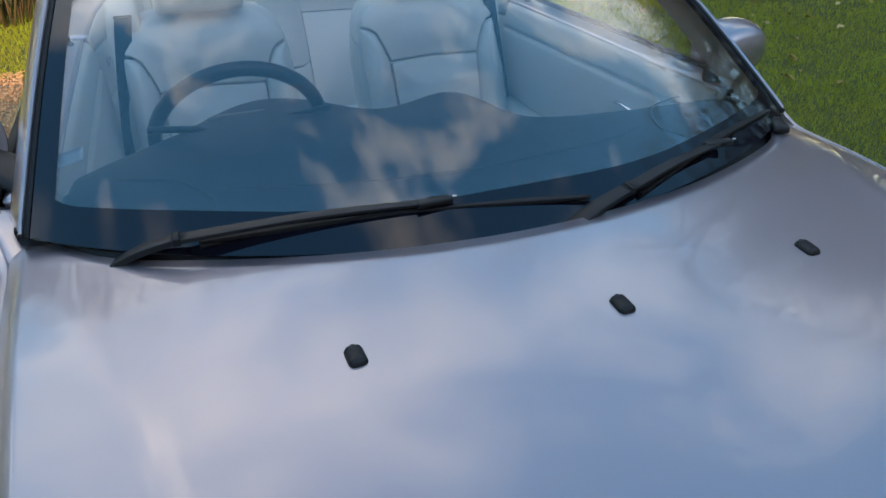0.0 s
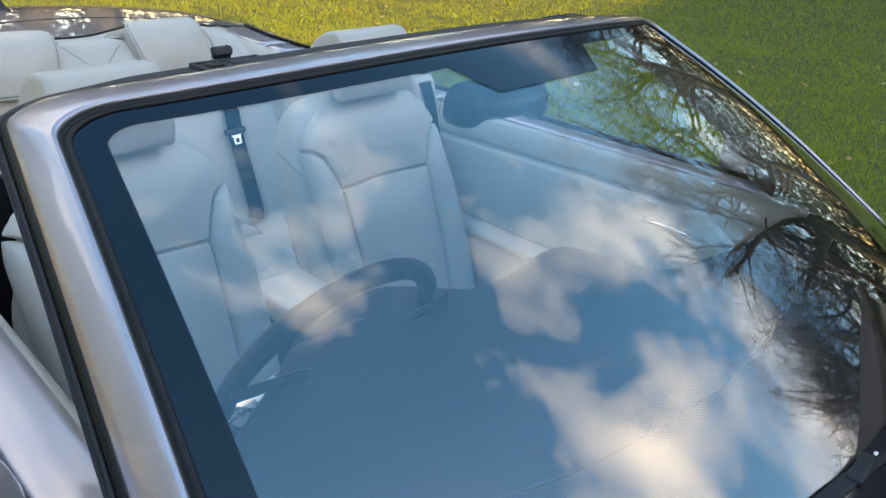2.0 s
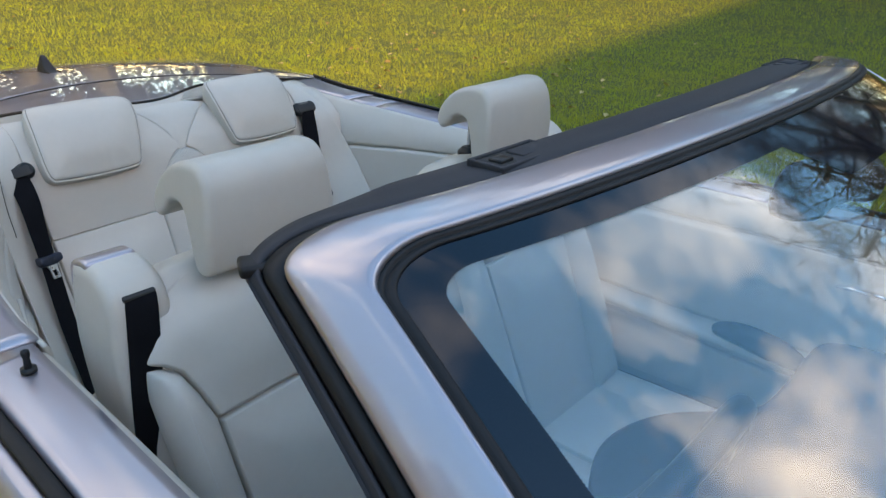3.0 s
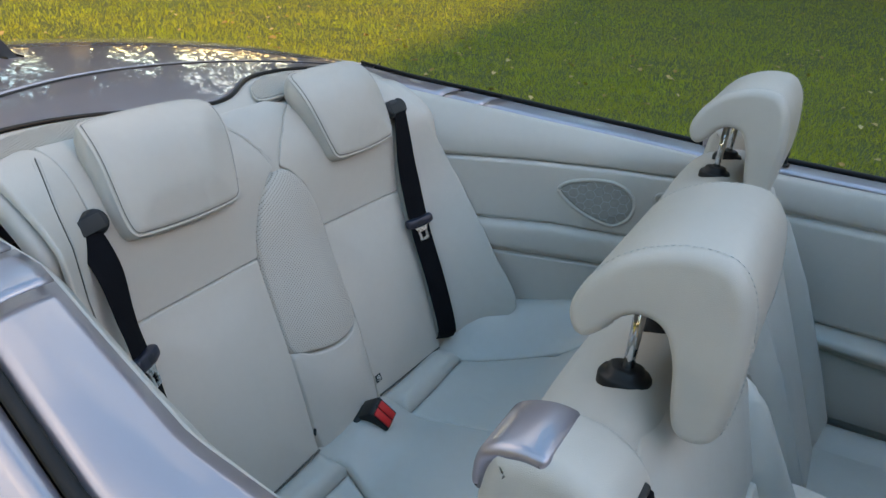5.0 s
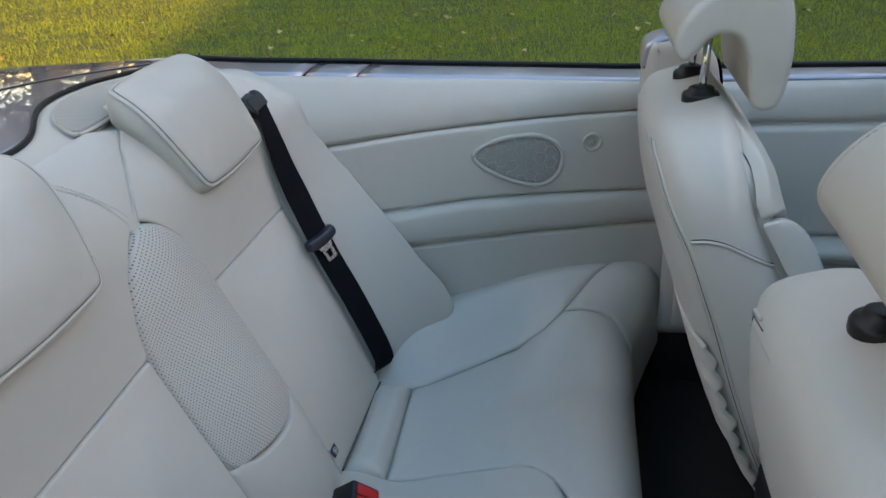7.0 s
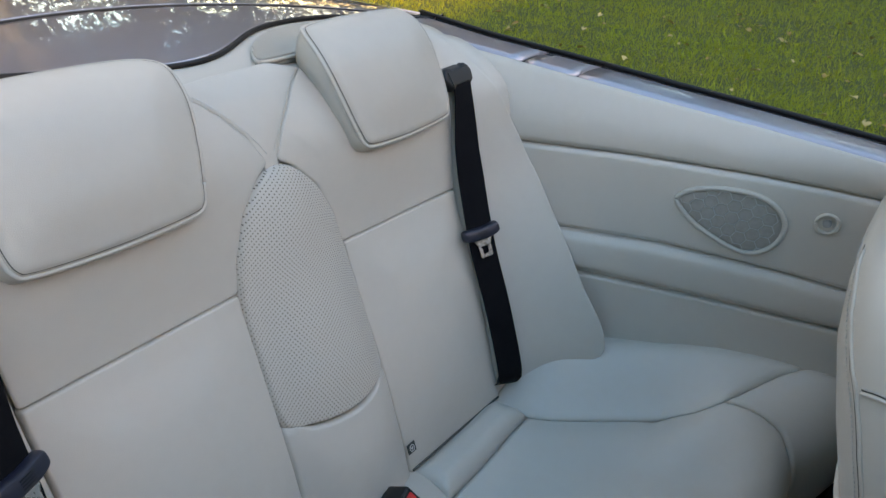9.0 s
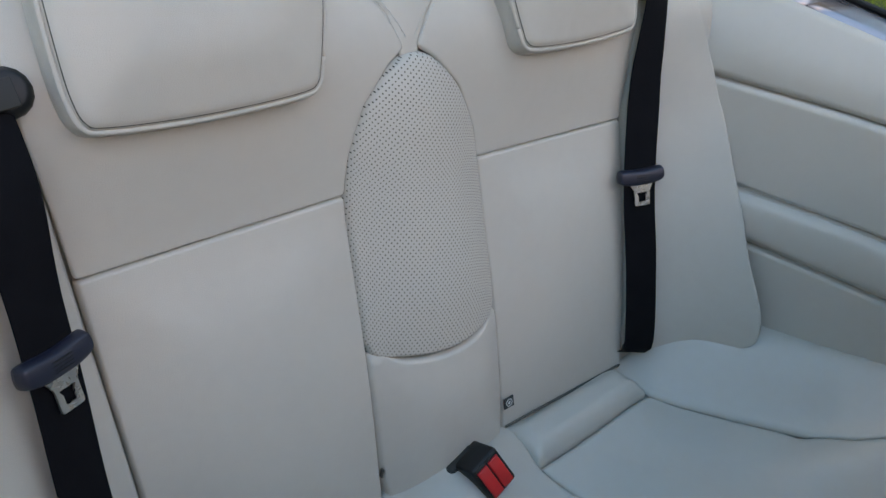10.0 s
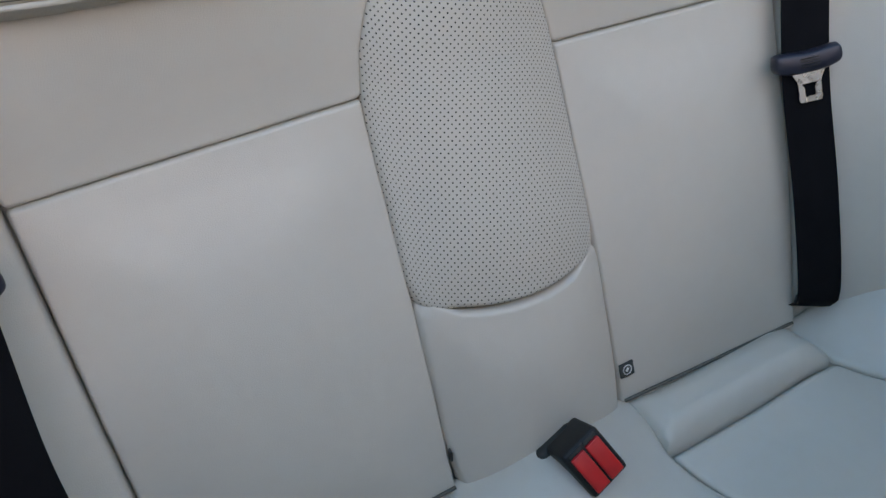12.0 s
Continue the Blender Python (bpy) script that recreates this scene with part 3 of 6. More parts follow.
def wheel(x, y):
    an = np.linspace(0, 2 * math.pi, 48, endpoint=False)
    prof = [(0.205, -0.09), (0.29, -0.105), (0.31, -0.09), (0.316, -0.03), (0.316, 0.03), (0.31, 0.09), (0.29, 0.105), (0.205, 0.09)]
    v = [(x + b, y + r * math.cos(a), 0.317 + r * math.sin(a)) for a in an for r, b in prof]
    tyre = part("wheel", v, grid_faces(48, 8, wrap=True) + [((47) * 8 + j, 47 * 8 + (j + 1) % 8, (j + 1) % 8, j) for j in range(8)], M_tyre, car)
    sg = 1 if x > 0 else -1
    pieces = []
    for k in range(5):
        m = Matrix.Translation((x + sg * 0.075, y, 0.317)) @ Matrix.Rotation(2 * math.pi * k / 5, 4, "X")
        pieces.append(block((0.03, 0.055, 0.19), m @ Vector((0, 0, 0.105)), 0.008, m.to_3x3().to_4x4()))
    prof2 = [(0.205, -0.09), (0.205, 0.09), (0.19, 0.085), (0.185, -0.085)]
    v = [(x + b, y + r * math.cos(a), 0.317 + r * math.sin(a)) for a in an for r, b in prof2]
    pieces.append((v, grid_faces(48, 4, wrap=True) + [(47 * 4 + j, 47 * 4 + (j + 1) % 4, (j + 1) % 4, j) for j in range(4)]))
    part("rim", *merge(*pieces), M_steel, tyre)


for wx in (-0.765, 0.765):
    for wy in AXLES:
        wheel(wx, wy)


# ---- windscreen ----
def glass(u, v, out=0.0):
    """A point of the curved windscreen; u across from -1 to 1, v up from 0 to 1."""
    w = 0.776 + (0.660 - 0.776) * v
    y = -0.10 + 0.742 * v + (0.265 + (0.105 - 0.265) * v) * u * u + 0.018 * abs(u) ** 6
    z = 0.992 + 0.393 * v - 0.042 * v * u * u + 0.02 * math.sin(math.pi * min(1, max(0, v)))
    p = np.array((u * w, y, z))
    return p + np.array((0.06 * u, -0.47, 0.88)) * out


def glass_outline(inset, n_side=40, n_top=70, r=0.056):
    """Rounded outline of the windscreen in (u, v), from the lower right corner of the car, over the top, to the lower left, inset in metres."""
    iu, iv = inset / 0.69, inset / 0.86
    top, lo = 1 - iv, 0.0 + iv * 0.4
    rr = max(0.015, r - inset * 0.6)
    ru, rv = rr / 0.63, rr / 0.86
    pts = []
    for v in np.linspace(lo, top - rv, n_side):
        pts.append((-1 + iu, v))
    for a in np.linspace(180, 90, 12)[1:]:
        pts.append((-1 + iu + ru + ru * math.cos(radians(a)), top - rv + rv * math.sin(radians(a))))
    for u in np.linspace(-1 + iu + ru, 1 - iu - ru, n_top)[1:]:
        pts.append((u, top))
    for a in np.linspace(90, 0, 12)[1:]:
        pts.append((1 - iu - ru + ru * math.cos(radians(a)), top - rv + rv * math.sin(radians(a))))
    for v in np.linspace(top - rv, lo, n_side)[1:]:
        pts.append((1 - iu, v))
    return np.array(pts)


def windscreen():
    P = np.array([[glass(u * 1.0, v) for u in np.linspace(-0.998, 0.998, 49)] for v in np.linspace(0.0, 0.995, 33)])
    pane = part("windscreen", *solid_patch(P, 0.0045), M_glass, car, "curved windscreen glass reflecting sky and bare branches")
    pane.visible_shadow = False
    return pane


screen = windscreen()


def frit():
    """Black band printed round the glass, its inner edge broken into fine teeth; a wider patch behind the mirror."""
    o, i = glass_outline(-0.006), glass_outline(0.030)
    k = 10
    oo = np.repeat(o, k, 0)[: (len(o) - 1) * k]
    ii = np.repeat(i, k, 0)[: (len(i) - 1) * k]
    for s in range(len(o) - 1):
        for q in range(k):
            oo[s * k + q] = o[s] + (o[s + 1] - o[s]) * q / k
            ii[s * k + q] = i[s] + (i[s + 1] - i[s]) * q / k
    v = []
    for n, (a, b) in enumerate(zip(oo, ii)):
        d = (b - a) / max(1e-9, np.linalg.norm(b - a))
        tooth = 0.0010 if n % 2 else -0.0006
        u, w = b + d * tooth
        # sensor patch at the top centre
        if w > 0.8 and abs(u) < 0.26:
            w -= 0.085 * min(1.0, max(0.0, (0.26 - abs(u)) / 0.07))
        v += [glass(a[0], a[1], 0.0006), glass(u, w, 0.0006)]
    f = [(2 * j, 2 * j + 1, 2 * j + 3, 2 * j + 2) for j in range(len(oo) - 1)]
    lo = []
    n0 = len(v)
    us = np.linspace(-0.985, 0.985, 90)
    for u in us:
        lo += [glass(u, 0.0, 0.0009), glass(u, 0.098 + 0.004 * math.cos(u * 9) + 0.5 * max(0.0, abs(u) - 0.93), 0.0009)]
    v += lo
    f += [(n0 + 2 * j, n0 + 2 * j + 2, n0 + 2 * j + 3, n0 + 2 * j + 1) for j in range(len(us) - 1)]
    part("frit", v, f, M_frit, screen, "black printed band with a finely toothed edge")


frit()


def frame_dir(a):
    """Across-the-frame offset for the outline point a: rearwards and out on the pillars, rearwards on the header."""
    u, v = a
    side = min(1.0, max(0.0, (abs(u) - 0.80) / 0.2))
    return np.array((math.copysign(1, u) * 0.040 * side, 0.165 - 0.016 * side, -0.012 * side))


def windscreen_frame():
    o = glass_outline(-0.004)
    secs = []
    for a in o:
        g = glass(a[0], a[1], 0.0)
        d = frame_dir(a)
        up = np.array((math.copysign(1, a[0]) * 0.6 * min(1, max(0, (abs(a[0]) - 0.8) / 0.2)), -0.25, 0.85))
        secs.append((g, d, up, min(1.0, max(0.0, (abs(a[0]) - 0.80) / 0.2))))

    def shift(t, s):
        """On the pillars the paint runs further out and the black trim shrinks to a lip."""
        keys = (0.0, 0.1, 0.63, 0.745, 1.02)
        return (1 - s) * np.interp(t, keys, (0.0, 0.1, 0.47, 0.56, 1.02)) + s * np.interp(t, keys, (0.0, 0.1, 0.66, 0.85, 1.0))

    def band(cols, name, material, parent, label="", thick=0.01, out=(0, -0.2, 1)):
        P = np.array([[g + d * shift(t, s) + up * h for t, h in cols] for g, d, up, s in secs])
        return part(name, *solid_patch(P, thick, out), material, parent, label)
    top = [(0.075, 0.006), (0.082, 0.0115), (0.095, 0.0142), (0.13, 0.0152), (0.24, 0.0160), (0.36, 0.0162), (0.48, 0.0158), (0.58, 0.0148), (0.612, 0.0132), (0.628, 0.008), (0.635, -0.004)]
    body = band(top, "windscreen_frame", M_paint, car, "silver-grey painted windscreen surround")
    cols = [(-0.002, 0.0012), (-0.003, 0.003), (-0.006, 0.0038), (-0.009, 0.0025), (-0.010, 0.0005), (-0.011, 0.003), (-0.014, 0.004), (-0.018, 0.002), (-0.019, -0.006)]
    lines = [glass_outline(c) for c, _ in cols]
    P = np.array([[glass(lines[q][k][0], lines[q][k][1], cols[q][1]) for q in range(len(cols))] for k in range(len(o))])
    part("glass_seal", *solid_patch(P, 0.005, (0, -0.2, 1)), M_rubber, body, "black rubber seal round the glass")
    # black roof seal and trim behind the paint
    band([(0.63, -0.004), (0.645, 0.001), (0.69, 0.001), (0.73, 0.0), (0.738, -0.004), (0.745, -0.014)], "roof_seal", M_rubber, body, "black rubber roof seal", 0.012)
    band([(0.742, -0.012), (0.75, -0.002), (0.765, 0.0005), (0.82, 0.0), (0.90, -0.0015), (0.97, -0.004), (1.0, -0.008), (1.012, -0.016), (1.02, -0.030)], "header_trim", M_header, body, "black header trim panel", 0.012)
    # pale lining on the inside
    band([(1.0, -0.034), (0.75, -0.036), (0.4, -0.026), (0.12, -0.012)], "pillar_lining", M_trim, body, "", 0.006, (0, 0.3, -1))
    return body


ws_frame = windscreen_frame()


def header_details():
    for sx in (-1, 1):
        x = 0.385 * sx
        g = glass(x / 0.628, 1.0)
        c = g + np.array((0, 0.135, -0.0028))
        socket = part("roof_latch", *block((0.105, 0.042, 0.006), c, 0.002), M_under, ws_frame, "recessed black roof latch socket")
        for size, at in (((0.109, 0.005, 0.009), (0, -0.021, 0.001)), ((0.109, 0.005, 0.009), (0, 0.021, 0.001)), ((0.005, 0.038, 0.009), (-0.052, 0, 0.001)), ((0.005, 0.038, 0.009), (0.052, 0, 0.001))):
            part("socket_rim", *block(size, c + at, 0.0012), M_header, socket)
        part("latch_plate", *block((0.044, 0.024, 0.004), c + (0.020, 0.002, 0.0035), 0.0012), M_header, socket)
        part("latch_hook", *block((0.022, 0.018, 0.006), c + (-0.028, 0.0, 0.0035), 0.002), M_black, socket)
        # mitred rubber corner piece
        e = glass(sx * 1.0, 0.985) + frame_dir((sx, 1.0)) * 0.84
        part("corner_seal", *block((0.028, 0.030, 0.012), e + (0, 0.0, -0.012), 0.004, Matrix.Rotation(radians(30 * sx), 4, "Z")),
             M_rubber, ws_frame, "worn black rubber corner seal")


header_details()


def mirror_inside():
    c = np.array((-0.090, 0.600, 1.316))
    out = rounded_rect(0.092, 0.034, 0.026)
    m = pose(*c, 8, 0, -14)
    S = lambda a, b, h: tuple(m @ Vector((a * (1 - 0.12 * (h + 0.02) / 0.05), -0.02 - h, b)))
    v, f, _ = puff(out, S, 0.022, edge=0.022, bulge=0.006, deep=0.02, n=36, closed_curve=False, back=-0.024)
    hm = part("interior_mirror", v, f, M_black, car, "black interior mirror behind the windscreen")
    S2 = lambda a, b, h: tuple(m @ Vector((a * 0.94, 0.0055, b * 0.9)))
    o = np.array(out)
    part("mirror_glass", [S2(a, b, 0) for a, b in o], [tuple(range(len(o)))[::-1]], M_chrome, hm, smooth=False)
    a, b = Vector(m @ Vector((0.01, -0.02, 0.01))), Vector(glass(-0.13, 0.945, -0.008))
    part("stalk", *sweep([a, a.lerp(b, 0.5), b], ring(0.008, 12)), M_black, hm)


mirror_inside()


def ticket():
    """Clear ticket pocket stuck inside the glass."""
    us = np.linspace(-0.99, -0.905, 8)
    P = []
    for v in np.linspace(0, 1, 4):
        P.append([glass(u, 0.185 + 0.045 * (u + 0.99) / 0.085 + 0.038 * v, -0.010) for u in us])
    part("ticket_pocket", *solid_patch(np.array(P), 0.001), M_ticket, screen, "clear plastic ticket pocket inside the glass")


ticket()


def cowl():
    P = []
    for t in np.linspace(0, 1, 7):
        row = []
        for x in np.linspace(-0.80, 0.80, 65):
            u = x / 0.752
            g = glass(max(-1.0, min(1.0, u)), 0.03)
            y0 = hood_rear(x) - 0.03
            zz = 0.982 - 0.028 * u * u
            row.append((x, y0 + (g[1] - y0) * t, zz + (g[2] - 0.004 - zz) * t ** 1.5 - 0.010 * math.sin(math.pi * t)))
        P.append(row)
    part("cowl_panel", *solid_patch(np.array(P), 0.01), M_black, car, "black plastic scuttle panel below the glass")


cowl()


def scuttle_corner(sg):
    """Corner between the bonnet, the pillar foot and the wing."""
    P = []
    for t in np.linspace(0, 1, 14):
        y = 0.17 + 0.18 * t
        ox, _, oz = side_section(y, 1)[0]
        ix = 0.70 + 0.03 * t
        iz = glass(ix / 0.752, 0.0)[2] - 0.016
        P.append([(sg * (ix + (ox - 0.002 - ix) * q), y, iz + (oz - 0.004 - iz) * q - 0.006 * math.sin(math.pi * q)) for q in np.linspace(0, 1, 10)])
    part("scuttle_corner", *solid_patch(np.array(P), 0.008), M_paint if sg < 0 else M_black, car)


scuttle_corner(-1)
scuttle_corner(1)
part("corner_cap", *block((0.036, 0.075, 0.016), (0.715, 0.128, 0.992), 0.006, Matrix.Rotation(radians(-30), 4, "Z")), M_black, car, "black plastic cap at the end of the scuttle")


def wiper(pivot, knee, mid, tip, blade0, blade1):
    """Flat wiper: broad arm from its spindle cap, bent at a knee, and a thin blade."""
    arm0 = part("wiper", *sweep(curve([pivot, (np.array(pivot) + knee) / 2 + (0, 0, 0.006), knee], 10), rounded_rect(0.0055, 0.0155, 0.002, 4), scale=np.linspace(1.1, 0.9, 10)), M_black, car, "black windscreen wiper parked on the glass")
    part("arm", *sweep(curve([knee, (np.array(knee) + mid) / 2 + (0, 0, 0.006), mid], 14), rounded_rect(0.0032, 0.0110, 0.0014, 4), scale=np.linspace(1.2, 0.8, 14)), M_black, arm0)
    part("knee_joint", *block((0.012, 0.028, 0.013), knee, 0.002), M_rubber, arm0)
    part("blade", *sweep(curve([blade0, (np.array(blade0) + blade1) / 2 + (0, 0, 0.012), blade1], 30), rounded_rect(0.0040, 0.0085, 0.0014, 4), scale=np.r_[np.linspace(0.6, 1, 8), np.ones(14), np.linspace(1, 0.6, 8)]), M_rubber, arm0)
    part("blade_clip", *block((0.060, 0.019, 0.011), mid, 0.003), M_black, arm0)
    part("clip_mark", *block((0.007, 0.004, 0.002), np.array(mid) + (0.034, -0.004, 0.006), 0.0006), M_white, arm0)
    part("rubber_lip", *sweep(curve([np.array(blade0) + (0, 0, -0.012), (np.array(blade0) + blade1) / 2 + (0, 0, 0.001), np.array(blade1) + (0, 0, -0.012)], 20), rounded_rect(0.005, 0.002, 0.001, 3)), M_rubber, arm0)


def on_glass(x, dy, out):
    """A place over the glass at x, dy metres up along it from its lower edge."""
    g = glass(x / 0.74, dy / 0.86, out)
    return g


wiper(np.array((-0.668, 0.078, 0.968)), np.array((-0.556, 0.030, 1.024)), np.array((-0.154, -0.030, 1.040)), None, on_glass(-0.50, 0.020, 0.010), on_glass(0.11, 0.032, 0.010))
wiper(np.array((0.045, -0.116, 0.984)), np.array((0.195, -0.072, 1.020)), on_glass(0.44, 0.042, 0.016), None, on_glass(0.21, 0.012, 0.010), on_glass(0.68, 0.036, 0.008))


def mirror_outside(sg):
    """Door mirror: a rounded shell on a foot."""
    x0, y0, z0 = 0.938 * sg, 0.555, 1.032
    rings_ = []
    n = 40
    for k, (t, a, b) in enumerate(((-0.075, 0.02, 0.015), (-0.072, 0.055, 0.038), (-0.06, 0.082, 0.054), (-0.03, 0.098, 0.066), (0.005, 0.104, 0.071), (0.035, 0.104, 0.071), (0.045, 0.101, 0.068), (0.047, 0.092, 0.060))):
        an = np.linspace(0, 2 * math.pi, n, endpoint=False)
        ex = 0.72
        cx = np.sign(np.cos(an)) * np.abs(np.cos(an)) ** ex * a
        cz = np.sign(np.sin(an)) * np.abs(np.sin(an)) ** ex * b
        rings_.append(np.stack([x0 + sg * (cx + 0.01 * t), np.full(n, y0 + t) + 0.12 * (cx + 0.1), z0 + cz], -1))
    v = np.vstack(rings_)
    f = grid_faces(len(rings_), n, wrap=True, flip=sg < 0) + [tuple(range(n))[::-1 if sg > 0 else 1], tuple((len(rings_) - 1) * n + j for j in range(n))[::1 if sg > 0 else -1]]
    shell = part("door_mirror", v, f, M_paint, car, "silver-grey door mirror")
    part("mirror_glass", *block((0.17, 0.004, 0.105), (x0, y0 + 0.058, z0), 0.0015, Matrix.Rotation(radians(7 * sg), 4, "Z")), M_chrome, shell)
    part("mirror_foot", *sweep(curve([(0.78 * sg, 0.40, 0.985), (0.83 * sg, 0.46, 1.005), (0.90 * sg, 0.525, 1.015)], 8), rounded_rect(0.022, 0.045, 0.018, 4)), M_black, shell)


mirror_outside(-1)
mirror_outside(1)


# ---- belt line, doors and rear body ----
def belt_line(sg):
    """Painted top of the body side with the black window seal beside it."""
    def rail(name, y0, y1, a, b, zz, material, parent, label=""):
        ys = np.linspace(y0, y1, max(6, int((y1 - y0) / 0.03)))
        P = []
        for y in ys:
            bx, bz = belt(y)
            row = []
            for t in np.linspace(0, 1, 7):
                x = bx + a + (b - a) * t
                row.append((sg * x, y, bz + zz + 0.003 * math.sin(math.pi * t) - 0.003 * t))
            P.append(row)
        P = np.array(P)
        return part(name, *solid_patch(P, 0.012), material, parent, label)
    body_top = rail("body_top", 1.462, 2.058, 0.0, 0.106, 0.0, M_paint, car, "painted top edge of the body side")
    rail("quarter_cap", 2.062, 2.158, 0.0, 0.105, 0.0, M_paint, car)
    rail("lid_edge_seal", 2.058, 2.50, 0.110, 0.124, 0.003, M_rubber, car, "black rubber seal beside the lid")
    rail("tonneau_corner", 2.167, 2.62, 0.0, 0.108, 0.0, M_paint, car)
    rail("door_top", 0.35, 1.452, 0.012, 0.100, 0.0, M_paint, doors[sg])
    rail("window_seal", 0.35, 1.452, 0.104, 0.124, 0.0035, M_rubber, doors[sg], "black rubber window seal")
    rail("window_seal", 1.462, 2.058, 0.108, 0.124, 0.0035, M_rubber, body_top, "black rubber window seal")
    for y0, y1 in ((2.056, 2.064), (2.157, 2.1665)):
        rail("joint_seal", y0, y1, 0.001, 0.108, -0.004, M_rubber, body_top)
    # lock pin at the rear of the door
    bx, bz = belt(1.375)
    pin = [(0.005, 0.0), (0.0055, 0.008), (0.0045, 0.020), (0.006, 0.026), (0.0055, 0.032), (0.001, 0.034)]
    an = np.linspace(0, 2 * math.pi, 12, endpoint=False)
    v = [(sg * (bx + 0.045) + r * math.cos(a), 1.375 + r * math.sin(a), bz + 0.004 + h) for r, h in pin for a in an]
    part("lock_pin", v, grid_faces(6, 12, wrap=True) + [tuple(range(60, 72))], M_black, doors[sg], "black lock pin")
    v = [(sg * (bx + 0.045) + 0.011 * math.cos(a), 1.375 + 0.011 * math.sin(a), bz + 0.003 + h) for h in (0, 0.006) for a in an]
    part("pin_collar", v, grid_faces(2, 12, wrap=True) + [tuple(range(12, 24))], M_black, doors[sg])


for sg in (-1, 1):
    belt_line(sg)


def deck():
    """Tonneau lid and boot lid behind the cabin."""
    def dz(x, y):
        return 1.113 - 0.045 * (x / 0.7) ** 2 - 0.030 * max(0, y - 2.6) - 0.085 * max(0, y - 2.8) ** 2
    def front(x):
        return 2.52 - 0.15 * math.exp(-(x / 0.19) ** 2) - 0.35 * max(0.0, abs(x) - 0.40) ** 1.3
    def split(x):
        return 2.72 - 0.60 * x * x if abs(x) < 0.5 else 2.57 - 0.60 * (abs(x) - 0.5)
    for name, fa, fb, lab in (("tonneau_lid", front, lambda x: split(x) - 0.004, "silver-grey lid over the folded roof"), ("boot_lid", lambda x: split(x) + 0.004, lambda x: 3.47 - 0.12 * (x / 0.7) ** 2, "silver-grey boot lid")):
        P = []
        for x in np.linspace(-0.705, 0.705, 61):
            P.append([(x, fa(x) + (fb(x) - fa(x)) * t, dz(x, fa(x) + (fb(x) - fa(x)) * t)) for t in np.linspace(0, 1, 30)])
        lid = part(name, *solid_patch(np.array(P), 0.012), M_paint, car, lab)
    P = np.array([[(x, split(x) + q, dz(x, split(x)) + 0.0018) for q in (-0.005, 0.005)] for x in np.linspace(-0.70, 0.70, 61)])
    part("lid_seal", *solid_patch(P, 0.006), M_rubber, lid, "black rubber seal in the lid gap")
    P = np.array([[(x, front(x) + q, dz(x, front(x)) + 0.0012) for q in (-0.006, 0.001)] for x in np.linspace(-0.66, 0.66, 81)])
    part("lid_seal", *solid_patch(P, 0.006), M_rubber, lid, "black rubber seal along the shelf")
    out = [(3.00, 0.0), (3.03, 0.012), (3.075, 0.05), (3.095, 0.055), (3.102, 0.03), (3.105, 0.0)]
    z0 = dz(0.02, 3.05) - 0.004
    v, f = slab(out, 0.022, 0.012, lambda a, b, c: (0.02 + c * (1 - 0.6 * b / 0.055), a, z0 + b), n=40)
    part("fin_aerial", v, f, M_black, lid, "black shark-fin aerial")


deck()


def profile_map(points):
    """Arc-length reading of a section curve (y, z): place and forward-up normal; and the length at a height."""
    c = curve(points, 160)
    L = np.r_[0, np.cumsum(np.linalg.norm(np.diff(c, axis=0), axis=1))]
    t = np.gradient(c, axis=0)
    t /= np.linalg.norm(t, axis=1, keepdims=True)
    nrm = np.stack([-t[:, 1], t[:, 0]], -1)

    def at(s):
        return [np.interp(s, L, c[:, 0]), np.interp(s, L, c[:, 1]), np.interp(s, L, nrm[:, 0]), np.interp(s, L, nrm[:, 1])]

    def s_of(z):
        k = int(np.argmax(c[:, 1]))
        return float(np.interp(z, c[:k + 1, 1], L[:k + 1]))
    return at, s_of, L[-1]


def dense(points, per=8, r=0.012):
    """A polygon with small rounded corners, each side cut into short pieces."""
    p = np.array(points, float)
    k = len(p)
    out = []
    for i in range(k):
        a, b, c = p[i - 1], p[i], p[(i + 1) % k]
        u, v = (a - b) / np.linalg.norm(a - b), (c - b) / np.linalg.norm(c - b)
        ra, rc = min(r, np.linalg.norm(a - b) * 0.4), min(r, np.linalg.norm(c - b) * 0.4)
        q0, q1 = b + u * ra, b + v * rc
        for t in np.linspace(0, 1, 5):
            out.append((1 - t) ** 2 * q0 + 2 * t * (1 - t) * b + t * t * q1)
        d = p[(i + 1) % k]
        nxt = p[(i + 2) % k]
        e = d + (b - d) / np.linalg.norm(b - d) * min(r, np.linalg.norm(b - d) * 0.4)
        cuts = max(per // 2, int(np.linalg.norm(e - q1) / 0.011))
        for t in np.linspace(0, 1, cuts + 1)[1:-1]:
            out.append(q1 + (e - q1) * t)
    return np.array(out)


def panel(name, outline, S, high, material, parent, label="", edge=0.0048, bulge=0.010, deep=0.005, smooth_outline=False, n=110, back=None, r=0.005, grow=0.0014):
    o = curve(outline, n, True) if smooth_outline else dense(outline, r=r)
    if area2(o) < 0:
        o = o[::-1]
    o = o - inward(o) * grow
    v, f, uv = puff(o, S, high, edge, bulge, deep, n=n, closed_curve=False, back=back)
    if material is M_perf:
        uv = [(a * (1 + 0.28 * (a / 0.11) ** 4), b) for a, b in uv]
    return part(name, v, f, material, parent, label, uv=uv)


def along(points, S, h=0.0, n=60):
    return [S(a, b, h) for a, b in curve(points, n)]


